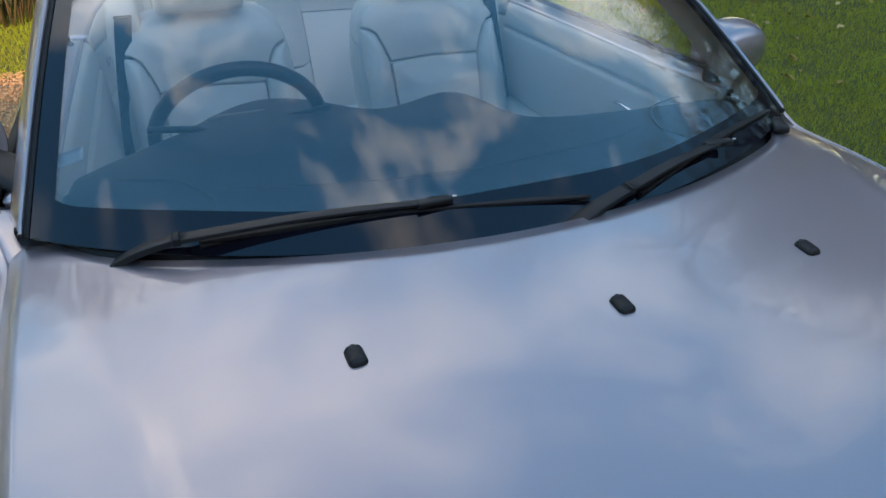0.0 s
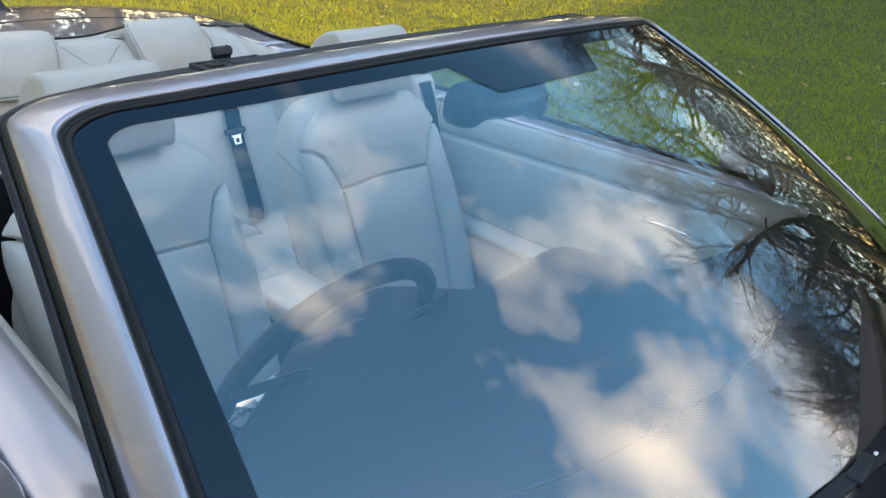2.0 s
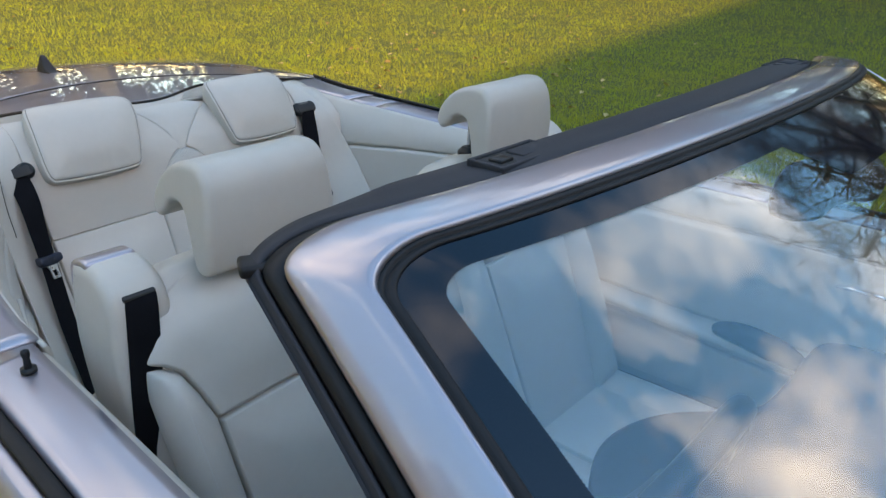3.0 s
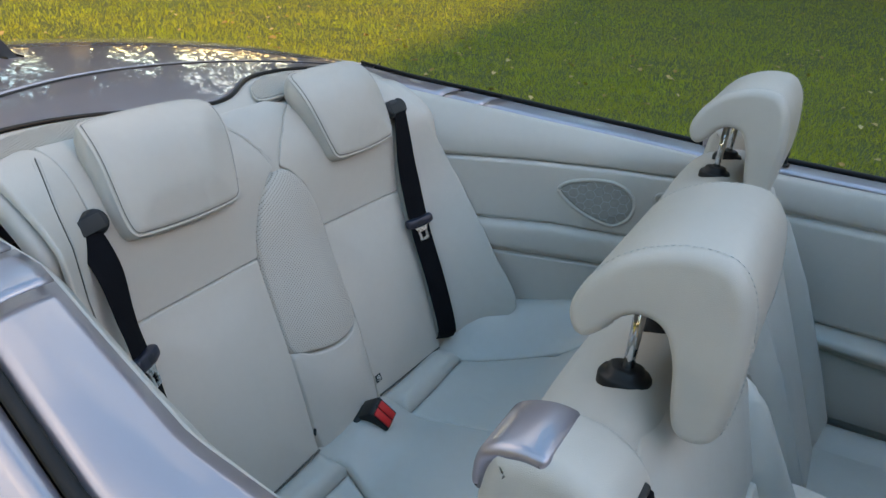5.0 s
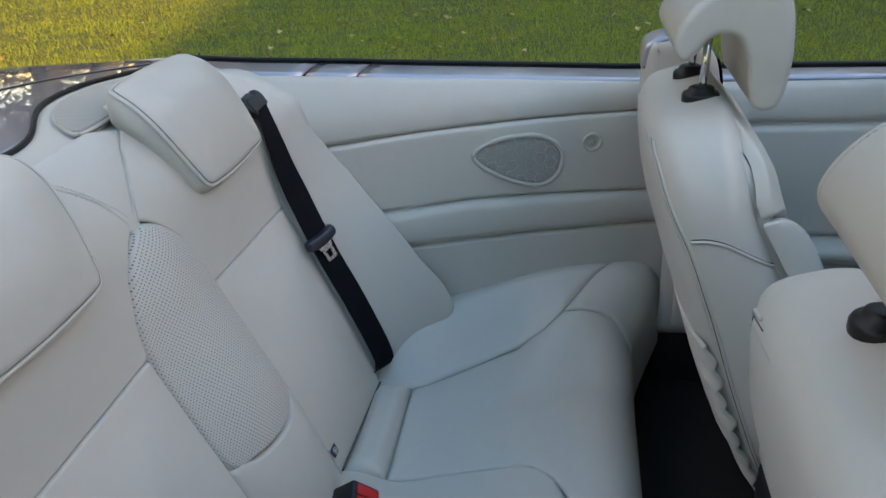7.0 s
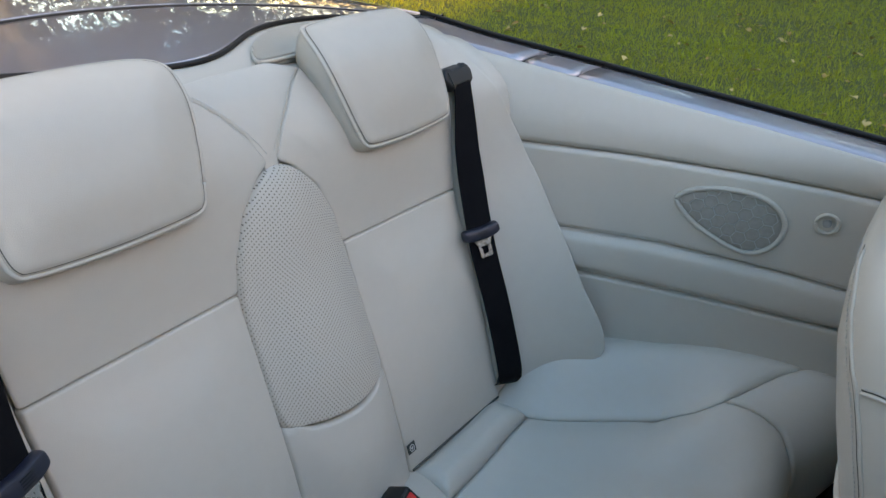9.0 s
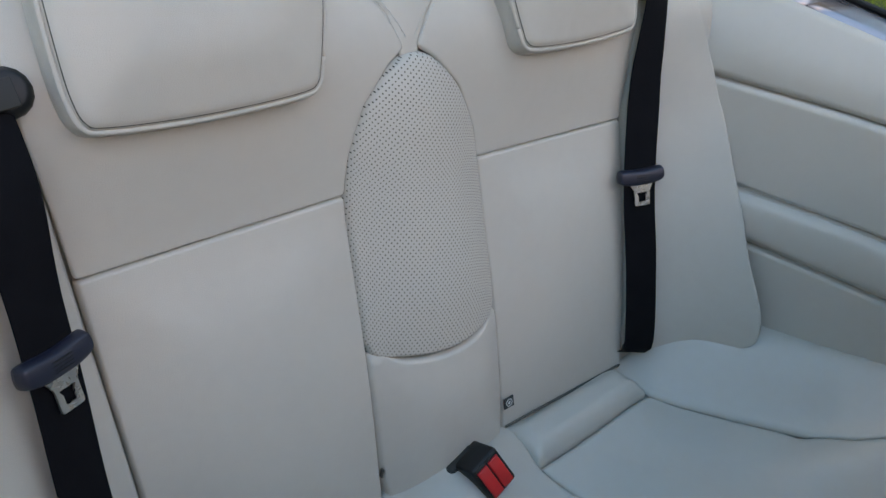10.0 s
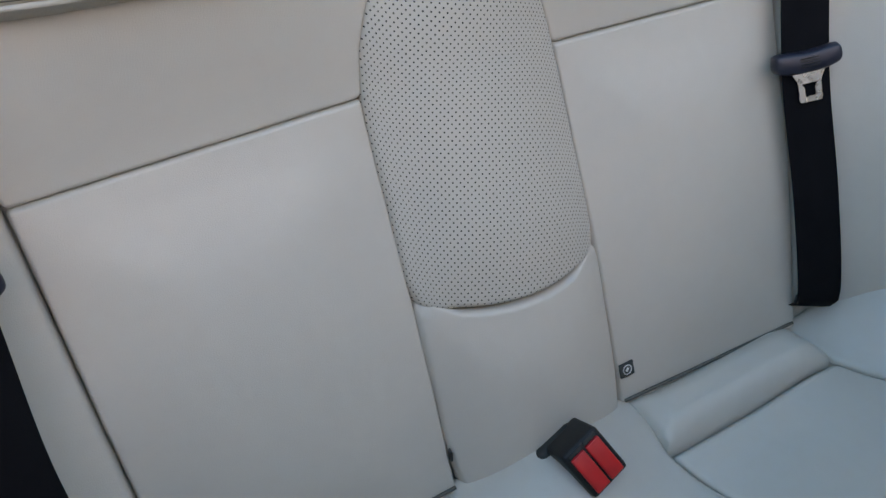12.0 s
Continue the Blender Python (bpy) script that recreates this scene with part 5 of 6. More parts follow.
    v, f, _ = puff([(1.608 + 0.008 * math.cos(a), 0.896 + 0.008 * math.sin(a)) for a in an[:-1]], S, 0.012, edge=0.003, bulge=0.001, deep=0.0, n=24)
    part("ring_core", v, f, M_grille, base)


side_trim(-1)
side_trim(1)


def parcel_shelf():
    """Pale shelf behind the bench with two ribbed vents."""
    P = []
    for x in np.linspace(-0.52, 0.52, 60):
        rear = 2.53 - 0.15 * math.exp(-(x / 0.19) ** 2) - 0.35 * max(0.0, abs(x) - 0.40) ** 1.3
        P.append([(x, 2.28 + (rear - 2.28) * t, 1.108 - 0.045 * (x / 0.7) ** 2 - 0.016 * (1 - t) ** 4 - 0.05 * max(0.0, t - 0.9)) for t in np.linspace(0, 1, 12)])
    shelf = part("parcel_shelf", *solid_patch(np.array(P), 0.02), M_trim, car, "pale shelf behind the rear seats")
    for sg in (-1, 1):
        S = lambda a, b, h: (sg * a, b, 1.110 - 0.045 * (a / 0.7) ** 2 + h)
        out = [(0.075, 2.315), (0.100, 2.355), (0.155, 2.408), (0.24, 2.455), (0.34, 2.470), (0.42, 2.445), (0.46, 2.38), (0.455, 2.31), (0.41, 2.305), (0.33, 2.320), (0.22, 2.322), (0.13, 2.312)]
        v, f, _ = puff(out, S, 0.004, edge=0.006, bulge=0.001, deep=0.006, n=70)
        gr = part("shelf_vent", v, f, M_grille, shelf, "ribbed grey speaker vent")
        o = curve(out, 120, True)
        ribs = []
        for a in np.arange(0.082, 0.456, 0.0042):
            near = o[np.abs(o[:, 0] - a) < 0.006]
            if len(near) > 1:
                b0, b1 = near[:, 1].min() + 0.004, near[:, 1].max() - 0.004
                if b1 - b0 > 0.01:
                    ribs.append(block((0.0017, b1 - b0, 0.002), S(a, (b0 + b1) / 2, 0.0058), 0.0))
        tagged(part("ribs", *merge(*ribs), M_trim, gr, smooth=False), kind="stuff")
        path = [S(a, b, 0.002) for a, b in o]
        part("vent_rim", *sweep(path + path[:1], ring(0.003, 6)), M_trim, gr)


parcel_shelf()


# ---- front seats ----
def front_seat(cx, dy, sg):
    """Front seat with integrated belt tower on its outer side (sg: which side is outward)."""
    A, s_of, _ = profile_map([(1.15, 0.42), (1.19, 0.52), (1.255, 0.68), (1.33, 0.86), (1.385, 1.0), (1.425, 1.062), (1.46, 1.082)])

    def S(x, z, h):
        y, zz, ny, nz = A(s_of(z) if z < 1.06 else s_of(1.06) + (z - 1.06))
        wrap = max(0.0, (abs(x) - 0.14) / 0.11)
        low = 1 - min(1.0, max(0.0, (z - 0.80) / 0.2))
        h = h + 0.040 * wrap ** 1.5 * low - 0.022 * max(0.0, (abs(x) - 0.19) / 0.05) ** 2
        return (cx + x, y + h * ny + dy, zz + h * nz)
    # shell: rounded rings from the hinge to the shoulders
    rings_ = []
    n = 56
    rows = [(0.36, 1.210, 0.20, 0.07), (0.42, 1.240, 0.244, 0.078), (0.50, 1.276, 0.250, 0.081), (0.60, 1.318, 0.258, 0.084), (0.74, 1.372, 0.264, 0.082), (0.88, 1.425, 0.262, 0.078), (0.97, 1.457, 0.250, 0.074),
            (1.02, 1.470, 0.234, 0.068), (1.055, 1.478, 0.207, 0.062), (1.075, 1.480, 0.172, 0.052), (1.084, 1.478, 0.12, 0.036), (1.087, 1.478, 0.05, 0.015)]
    an = np.linspace(0, 2 * math.pi, n, endpoint=False)
    for z, y, a, b in rows:
        ca, sa = np.cos(an), np.sin(an)
        x = cx + a * np.sign(ca) * np.abs(ca) ** 0.6
        rings_.append(np.stack([x, y + dy + b * np.sign(sa) * np.abs(sa) ** 0.6, z - 0.3 * b * np.sign(sa) * np.abs(sa) ** 0.6], -1))
    v = np.vstack(rings_)
    m = len(rings_)
    seat = part("front_seat", v, grid_faces(m, n, wrap=True) + [tuple(range(n))[::-1], tuple((m - 1) * n + j for j in range(n))], M_leather, car, "pale grey leather front seat with a hooked headrest")
    mm = lambda pts: [(-a, b) for a, b in pts]
    wide = lambda z: min(0.236, np.interp(z, [q[0] for q in rows], [q[2] for q in rows]) - 0.014)
    P = np.array([[S(x * wide(z), z, -0.006) for x in np.linspace(-1, 1, 31)] for z in np.linspace(0.47, 1.055, 30)])
    part("backrest_core", *solid_patch(P, 0.07, (0, -1, 0.4)), M_leather, seat)
    panel("back_panel", [(-0.130, 0.46), (0.130, 0.46), (0.146, 0.66), (0.154, 0.864), (0.0, 0.871), (-0.154, 0.864), (-0.146, 0.66)], S, 0.014, M_leather, seat, "", bulge=0.014)
    panel("shoulder_panel", [(-0.154, 0.870), (0.0, 0.877), (0.154, 0.870), (0.171, 0.915), (0.190, 0.955), (0.213, 0.972), (0.236, 0.980), (0.231, 1.002), (0.212, 1.030), (0.175, 1.056), (0.12, 1.080), (-0.12, 1.080), (-0.175, 1.056), (-0.212, 1.030), (-0.231, 1.002), (-0.236, 0.980), (-0.213, 0.972), (-0.190, 0.955), (-0.171, 0.915)], S, 0.012, M_leather, seat, "", bulge=0.010)
    bol = [(0.137, 0.46), (0.222, 0.48), (0.240, 0.66), (0.242, 0.86), (0.239, 0.974), (0.215, 0.966), (0.193, 0.950), (0.174, 0.912), (0.158, 0.868), (0.152, 0.66)]
    for k in (-1, 1):
        panel("bolster", bol if k > 0 else mm(bol), S, 0.014, M_leather, seat, "", bulge=0.016, edge=0.014)
        for q in (0.205, 0.211):
            part("stitching", *stitches([S(k * q, z, 0.0295) for z in np.linspace(0.52, 0.90, 60)], r=0.0008), M_stitch, seat)
    # piped seams on the flanks of the shell
    def on_shell(k, v, z):
        zz = [q[0] for q in rows]
        y, a, b = (np.interp(z, zz, [q[c] for q in rows]) for c in (1, 2, 3))
        sa = min(1.0, abs(v)) ** (1 / 0.6)
        ca = math.sqrt(max(0.0, 1 - sa * sa)) ** 0.6
        return np.array((cx + k * a * ca, y + dy + b * v, z - 0.3 * b * v))

    def on_flank(k, v, z, out=0.001):
        """A point just off the flank of the shell on side k; v runs from -1 at its front to 1 at its rear."""
        nrm = np.cross(on_shell(k, v + 0.02, z) - on_shell(k, v - 0.02, z), on_shell(k, v, z + 0.004) - on_shell(k, v, z - 0.004)) * k
        return on_shell(k, v, z) + nrm / np.linalg.norm(nrm) * out

    for k in (-1, 1):
        rear_edge = curve([(0.90, 1.062), (0.80, 1.045), (0.66, 1.00), (0.50, 0.946), (0.45, 0.85), (0.50, 0.70), (0.52, 0.55)], 90)
        yoke = curve([(0.44, 0.952), (0.2, 0.950), (-0.1, 0.938), (-0.42, 0.914), (-0.72, 0.885)], 50)
        for line, du, dw in ((rear_edge, 0.09, 0.0), (yoke, 0.0, 0.006)):
            part("piping", *sweep([on_flank(k, v, z, 0.0005) for v, z in line], ring(0.0024, 6)), M_leather, seat)
            part("seam", *sweep([on_flank(k, v + du * 0.45, z + dw * 0.55, 0.0) for v, z in line], ring(0.0008, 5)), M_seam_shade, seat)
            part("stitching", *stitches([on_flank(k, v + du, z + dw) for v, z in line], r=0.0008), M_stitch, seat)
    # gathered top of the map pocket on the rear of the shell
    P = []
    for q in np.linspace(0, 1, 60):
        z = 0.78 - 0.33 * q
        zz = [r[0] for r in rows]
        y, a, b = (np.interp(z, zz, [r[c] for r in rows]) for c in (1, 2, 3))
        rip = 0.005 * math.sin(q * 55) + 0.003 * math.sin(q * 23 + 1)
        P.append([(cx + u * (a - 0.012), y + dy + b * (1 - 0.35 * abs(u) ** 4) + 0.010 + rip * abs(u) ** 3 + 0.006 * math.sin(math.pi * q), z) for u in np.linspace(-1, 1, 17)])
    part("map_pocket", *solid_patch(np.array(P), 0.006, (0, 1, 0)), M_leather, seat, "gathered leather map pocket")
    # headrest: a bent slab hooked over the back
    prof = [(1.372, 1.092), (1.354, 1.104), (1.347, 1.15), (1.348, 1.200), (1.356, 1.240), (1.378, 1.264), (1.42, 1.264), (1.46, 1.248), (1.488, 1.222), (1.502, 1.192), (1.497, 1.170), (1.484, 1.163), (1.469, 1.174), (1.456, 1.190),
            (1.438, 1.198), (1.418, 1.192), (1.405, 1.165), (1.398, 1.12), (1.390, 1.098)]

    def S_head(a, b, c):
        k = 1 - 0.10 * max(0.0, (b - 1.17) / 0.11)
        bow = 0.012 * (c / 0.125) ** 2
        return (cx + c * k, a + dy + bow, b - 0.010 * (c / 0.125) ** 2)
    v, f = slab(prof, 0.124, 0.0115, S_head, n=220, rings=6)
    head = part("headrest", v, f, M_leather, seat, "hooked pale leather headrest")
    for k in (-1, 1):
        o = curve(prof, 220, True)
        o = o if area2(o) > 0 else o[::-1]
        line = [S_head(a, b, k * 0.109) for a, b in (o - inward(o) * 0.0007)]
        part("stitching", *stitches(line[len(line) // 14: -1], r=0.0005), M_stitch, head)
        part("headrest_post", *sweep([(cx + 0.062 * k, 1.462 + dy, 1.06), (cx + 0.062 * k, 1.460 + dy, 1.13), (cx + 0.062 * k, 1.458 + dy, 1.20)], ring(0.0058, 12)), M_chrome, seat, "chromed headrest post")
        px = cx + 0.062 * k
        v, f = sweep([(px, 1.462 + dy, 1.070), (px, 1.462 + dy, 1.092), (px, 1.462 + dy, 1.096), (px, 1.462 + dy, 1.097), (px, 1.462 + dy, 1.103), (px, 1.462 + dy, 1.105)], rounded_rect(0.021, 0.027, 0.019), scale=[1.0, 1.0, 0.92, 0.72, 0.66, 0.52])
        part("post_collar", v, f, M_black, seat, "black plastic post collar")
    # belt tower
    tx = cx + sg * 0.218
    prof = [(1.372, 0.86), (1.385, 0.98), (1.398, 1.070), (1.416, 1.102), (1.45, 1.119), (1.495, 1.119), (1.520, 1.102), (1.523, 0.98), (1.49, 0.86), (1.43, 0.80)]
    v, f = slab(prof, 0.054, 0.02, lambda a, b, c: (tx + c * (1 - 0.12 * max(0, (b - 1.0) / 0.09)), a + dy, b), n=70)
    tower = part("belt_tower", v, f, M_leather, seat, "pale belt tower on the seat's outer shoulder")
    prof = [(1.470, 1.119), (1.498, 1.119), (1.526, 1.104), (1.531, 1.070), (1.520, 1.064), (1.512, 1.092), (1.49, 1.105), (1.470, 1.105)]
    v, f = slab(prof, 0.040, 0.008, lambda a, b, c: (tx + sg * 0.002 + c, a + dy, b + 0.004), n=50)
    part("tower_cap", v, f, M_paint, tower, "glossy silver tower cap")
    part("belt_slot", *block((0.052, 0.012, 0.010), (tx, 1.405 + dy, 1.082), 0.003, Matrix.Rotation(radians(25), 4, "X")), M_under, tower)
    web = curve([(tx, 1.416 + dy, 1.088), (tx, 1.398 + dy, 1.078), (tx + sg * 0.010, 1.385 + dy, 1.02), (tx + sg * 0.030, 1.366 + dy, 0.88), (tx + sg * 0.048, 1.335 + dy, 0.72), (tx + sg * 0.066, 1.27 + dy, 0.50), (tx + sg * 0.074, 1.22 + dy, 0.36)], 40)
    part("belt_webbing", *strip(web, (1, 0.12 * sg, 0), 0.048, 0.0016), M_web, tower, "black webbing of the front belt")
    # cushion
    Pc = []
    for t in np.linspace(0, 1, 26):
        y = 0.70 + 0.52 * t
        row = []
        for q in np.linspace(-1, 1, 25):
            half = 0.250 - 0.01 * (1 - t)
            z = 0.485 - 0.02 * t + 0.042 * max(0.0, (abs(q) - 0.55) / 0.45) ** 1.5 - 0.055 * max(0.0, (abs(q) - 0.86) / 0.14) ** 2 - 0.10 * max(0.0, (0.16 - t) / 0.16) ** 2
            row.append((cx + half * q, y + dy, z))
        Pc.append(row)
    cu = part("cushion", *solid_patch(np.array(Pc), 0.10), M_leather, seat)
    Sc = lambda x, y, h: (cx + x, y + dy, 0.487 - 0.02 * (y - 0.70) / 0.52 + h)
    panel("cushion_inset", [(-0.14, 0.80), (0.14, 0.80), (0.135, 1.16), (-0.135, 1.16)], Sc, 0.010, M_leather, cu, "", bulge=0.012)
    part("seat_base", *block((0.44, 0.46, 0.14), (cx, 0.98 + dy, 0.325), 0.02), M_black, seat)
    return seat


front_seat(-0.367, -0.055, -1)
front_seat(0.369, 0.0, 1)


# ---- dashboard and controls ----
def dash():
    edge = [(-0.735, 0.44), (-0.65, 0.515), (-0.56, 0.575), (-0.48, 0.622), (-0.39, 0.685), (-0.30, 0.715), (-0.19, 0.690), (-0.08, 0.612), (0.02, 0.595), (0.16, 0.580), (0.21, 0.49), (0.26, 0.425), (0.45, 0.385), (0.735, 0.37)]
    xs = np.linspace(-0.735, 0.735, 90)
    e = curve(edge, 300)
    P = []
    for x in xs:
        ye = float(np.interp(x, e[:, 0], e[:, 1]))
        g = glass(x / 0.75, 0.02)
        hump = 0.028 * math.exp(-((x + 0.32) / 0.20) ** 2) + 0.030 * math.exp(-((x - 0.11) / 0.10) ** 2)
        row = []
        for t in np.linspace(0, 1, 22):
            y = g[1] + 0.02 + (ye - g[1] - 0.02) * t
            row.append((x, y, 0.955 + 0.025 * math.sin(math.pi * min(1, t * 0.8)) + hump * t ** 1.5))
        z0 = row[-1][2]
        for a in np.linspace(15, 90, 6):
            row.append((x, ye + 0.012 * math.sin(radians(a)), z0 - 0.012 * (1 - math.cos(radians(a)))))
        for q in (0.06, 0.14, 0.30, 0.42):
            row.append((x, ye + 0.012 - 0.25 * q, z0 - q))
        P.append(row)
    d = part("dashboard", *solid_patch(np.array(P), 0.012), M_dash, car, "dark dashboard seen through the windscreen")
    top = lambda x, y: 0.981 + 0.028 * math.exp(-((x + 0.32) / 0.20) ** 2) * 0.4
    part("vent_line", *sweep(curve([(-0.46, 0.262, top(-0.46, 0)), (-0.33, 0.215, top(-0.33, 0)), (-0.1, 0.185, 0.985), (0.1, 0.185, 0.984), (0.33, 0.215, 0.981), (0.46, 0.262, 0.979)], 50), ring(0.0016, 6)), M_black, d, "long defroster slot")
    for k in (-1, 1):
        part("speaker_line", *sweep(curve([(k * 0.66, 0.40, 0.978), (k * 0.60, 0.375, 0.983), (k * 0.53, 0.335, 0.984), (k * 0.48, 0.235, 0.983), (k * 0.50, 0.17, 0.98)], 40), ring(0.0022, 6)), M_under, d)
    # instrument hood lining and centre stack
    part("centre_stack", *block((0.26, 0.16, 0.36), (0.0, 0.56, 0.66), 0.02), M_black, d)
    part("tunnel", *block((0.20, 0.62, 0.20), (0.0, 0.90, 0.42), 0.02), M_black, car, "black centre tunnel")
    part("armrest", *block((0.165, 0.225, 0.07), (0.018, 1.2525, 0.635), 0.02, seg=4), M_leather, car, "pale leather centre armrest")
    part("armrest_box", *block((0.16, 0.215, 0.16), (0.018, 1.2525, 0.52), 0.012), M_black, car, "dark storage box below the armrest")
    part("gear_knob", *sweep([(0.0, 0.80, 0.52), (0.0, 0.82, 0.60), (0.0, 0.825, 0.65)], ring(0.016, 12), scale=[0.6, 0.8, 1.3]), M_black, car)


dash()


def steering_wheel():
    c = Vector((-0.372, 0.650, 0.950))
    m = Matrix.Translation(c) @ Matrix.Rotation(radians(116), 4, "X")
    an = np.linspace(0, 2 * math.pi, 73)
    rim = part("steering_wheel", *sweep([m @ Vector((0.188 * math.cos(a), 0.188 * math.sin(a), 0)) for a in an], ring(0.0165, 14)), M_wheelrim, car, "dark leather steering wheel")
    part("hub", *block((0.15, 0.12, 0.05), m @ Vector((0, -0.01, 0.0)), 0.02, m.to_3x3().to_4x4(), 3), M_wheelrim, rim)
    for a in (185, 355, 270):
        d = Vector((math.cos(radians(a)), math.sin(radians(a)), 0))
        part("spoke", *sweep([m @ (d * 0.05), m @ (d * 0.12 + Vector((0, 0, 0.004))), m @ (d * 0.185)], rounded_rect(0.007, 0.020, 0.006, 3)), M_steel if a != 270 else M_wheelrim, rim)
    for k in (-1, 1):
        part("stalk", *sweep([c + Vector((0.03 * k, -0.06, 0.02)), c + Vector((0.10 * k, -0.055, 0.04)), c + Vector((0.20 * k, -0.05, 0.05))], ring(0.008, 8)), M_black, rim)


steering_wheel()


def door_trim(sg):
    """Inner door panel: pale top roll, recessed panel, armrest, speaker and chrome release."""
    tb = [(0.30, 0.715), (0.7, 0.708), (1.1, 0.694), (1.45, 0.682)]

    def S(y, z, h):
        bx, bz = belt(y)
        x = pick(y, tb)[0] - 0.02 * min(1.0, max(0.0, (0.96 - z) / 0.3))
        if z > 0.90:
            x = x + (bx + 0.012 - x) * min(1.0, (z - 0.90) / (bz - 0.90)) ** 1.5
        return (sg * (x - h), y, z)
    d = doors[sg]
    P = np.array([[S(y, z, -0.002) for z in np.linspace(0.44, 1.0, 28)] for y in np.linspace(0.34, 1.45, 40)])
    base = part("door_lining", *solid_patch(P, 0.01, (-sg, 0, 0)), M_trim, d, "pale inner door lining")
    P = np.array([[S(y, z, -0.008) for z in np.linspace(0.25, 0.448, 6)] for y in np.linspace(0.34, 1.45, 20)])
    part("kick_panel", *solid_patch(P, 0.01, (-sg, 0, 0)), M_carpet, base, "black lower door panel")
    panel("top_roll", [(0.36, 0.93), (1.44, 0.925), (1.44, 1.0), (0.9, 0.997), (0.36, 0.99)], S, 0.008, M_leather, base, "", edge=0.012, bulge=0.004)
    panel("door_panel", [(0.40, 0.70), (0.75, 0.68), (1.43, 0.70), (1.43, 0.918), (0.55, 0.922), (0.42, 0.84)], S, 0.010, M_leather, base, "", edge=0.014, bulge=0.006)
    panel("armrest", [(0.55, 0.645), (0.80, 0.625), (1.43, 0.66), (1.43, 0.695), (0.80, 0.675), (0.56, 0.69)], S, 0.045, M_leather, base, "", edge=0.02, bulge=0.004)
    panel("lower_pocket", [(0.40, 0.46), (1.42, 0.46), (1.42, 0.64), (0.80, 0.60), (0.42, 0.62)], S, 0.008, M_trim, base, "", edge=0.012, bulge=0.004)
    part("release_handle", *sweep([S(0.56, 0.86, 0.014), S(0.60, 0.872, 0.028), S(0.66, 0.872, 0.026), S(0.70, 0.865, 0.014)], rounded_rect(0.004, 0.009, 0.003, 3)), M_chrome, base, "chrome door release")
    v, f, _ = puff([(0.70, 0.655), (0.76, 0.70), (0.86, 0.715), (0.93, 0.70), (0.94, 0.672), (0.86, 0.655), (0.76, 0.642)], S, 0.052, edge=0.015, bulge=0.004, deep=-0.03, n=50)
    part("grab_handle", v, f, M_dash, base, "dark door grab handle")


door_trim(-1)
door_trim(1)


# ---- plants ----
def tree(x, y, height, seed, spread=1.0):
    """A bare winter tree: tapered trunk, limbs, and fine twigs."""
    rnd = random.Random(seed)
    root = tagged(new("tree"), "tall bare winter tree beyond the lawn", "tree", "bare trees")
    thick, fine = [], []
    count = [0]

    def limb(p, d, length, r, level):
        count[0] += 1
        steps = 5 if level < 3 else 3
        pts, rad = [p], [r]
        for k in range(steps):
            jit = Vector((rnd.uniform(-1, 1), rnd.uniform(-1, 1), rnd.uniform(-0.6, 0.8))) * (0.10 + 0.07 * level)
            d = (d + jit + Vector((0, 0, 0.05))).normalized()
            p = p + d * length / steps
            pts.append(p)
            rad.append(r * (1 - 0.62 * (k + 1) / steps))
        (thick if level < 2 else fine).append(sweep([tuple(q) for q in pts], ring(1.0, 8 if level < 2 else 4), scale=rad))
        if level >= 5:
            return
        kids = (7, 6, 5, 4, 3)[level]
        for k in range(kids):
            t = rnd.uniform(0.35 if level == 0 else 0.2, 1.0)
            i = min(steps - 1, int(t * steps))
            q = pts[i].lerp(pts[i + 1], t * steps - i if t < 1 else 1)
            side = Vector((rnd.uniform(-1, 1), rnd.uniform(-1, 1), rnd.uniform(-0.15, 0.65)))
            side = (side - d * side.dot(d) * 0.5).normalized()
            nd = (d * rnd.uniform(0.25, 0.6) + side * spread).normalized()
            limb(q, nd, length * rnd.uniform(0.5, 0.72), max(0.009, rad[i] * rnd.uniform(0.45, 0.64)), level + 1)
    limb(Vector((0, 0, -0.1)), Vector((0, 0, 1)), height * 0.52, height * 0.028, 0)
    part("trunk", *merge(*thick), M_bark, root)
    part("twigs", *merge(*fine), M_twig, root)
    root.location = (x, y, 0)
    return root


oak = tree(19.5, -1.5, 19.0, 5)
for k, (tx, ty, sc, az) in enumerate(((21, -9, 0.9, 40), (18.5, -5.6, 0.85, 150), (19.5, 10.2, 0.9, 330), (16.5, 13.0, 0.85, 60), (23.5, 6, 0.95, 65), (20, 12, 0.95, 95), (17.5, 15.5, 0.95, 150), (25, -4, 0.8, 310), (18.5, -15, 0.8, 215), (18, 11.2, 1.0, 200), (8.5, 26, 1.2, 150), (3, 26, 1.15, 220), (15, 25, 1.2, 300), (33, 2, 1.0, 110), (33, 12, 1.0, 15), (25, 17, 0.9, 200), (19, 24, 0.95, 290), (14, 22, 0.9, 10),
                                      (9, 23, 1.0, 260), (4, 22, 0.9, 35), (-4, 21, 0.9, 115), (-10, 22, 0.9, 305), (0.5, 26, 1.0, 70), (9, 29, 0.8, 20), (14, 33, 1.0, 240), (22, 31, 0.9, 130), (29, 24, 0.9, 330), (-14, 29, 0.9, 100))):
    copy_thing(oak, pose(tx, ty, 0, 0, 0, az) @ Matrix.Diagonal((sc, sc, sc, 1)))


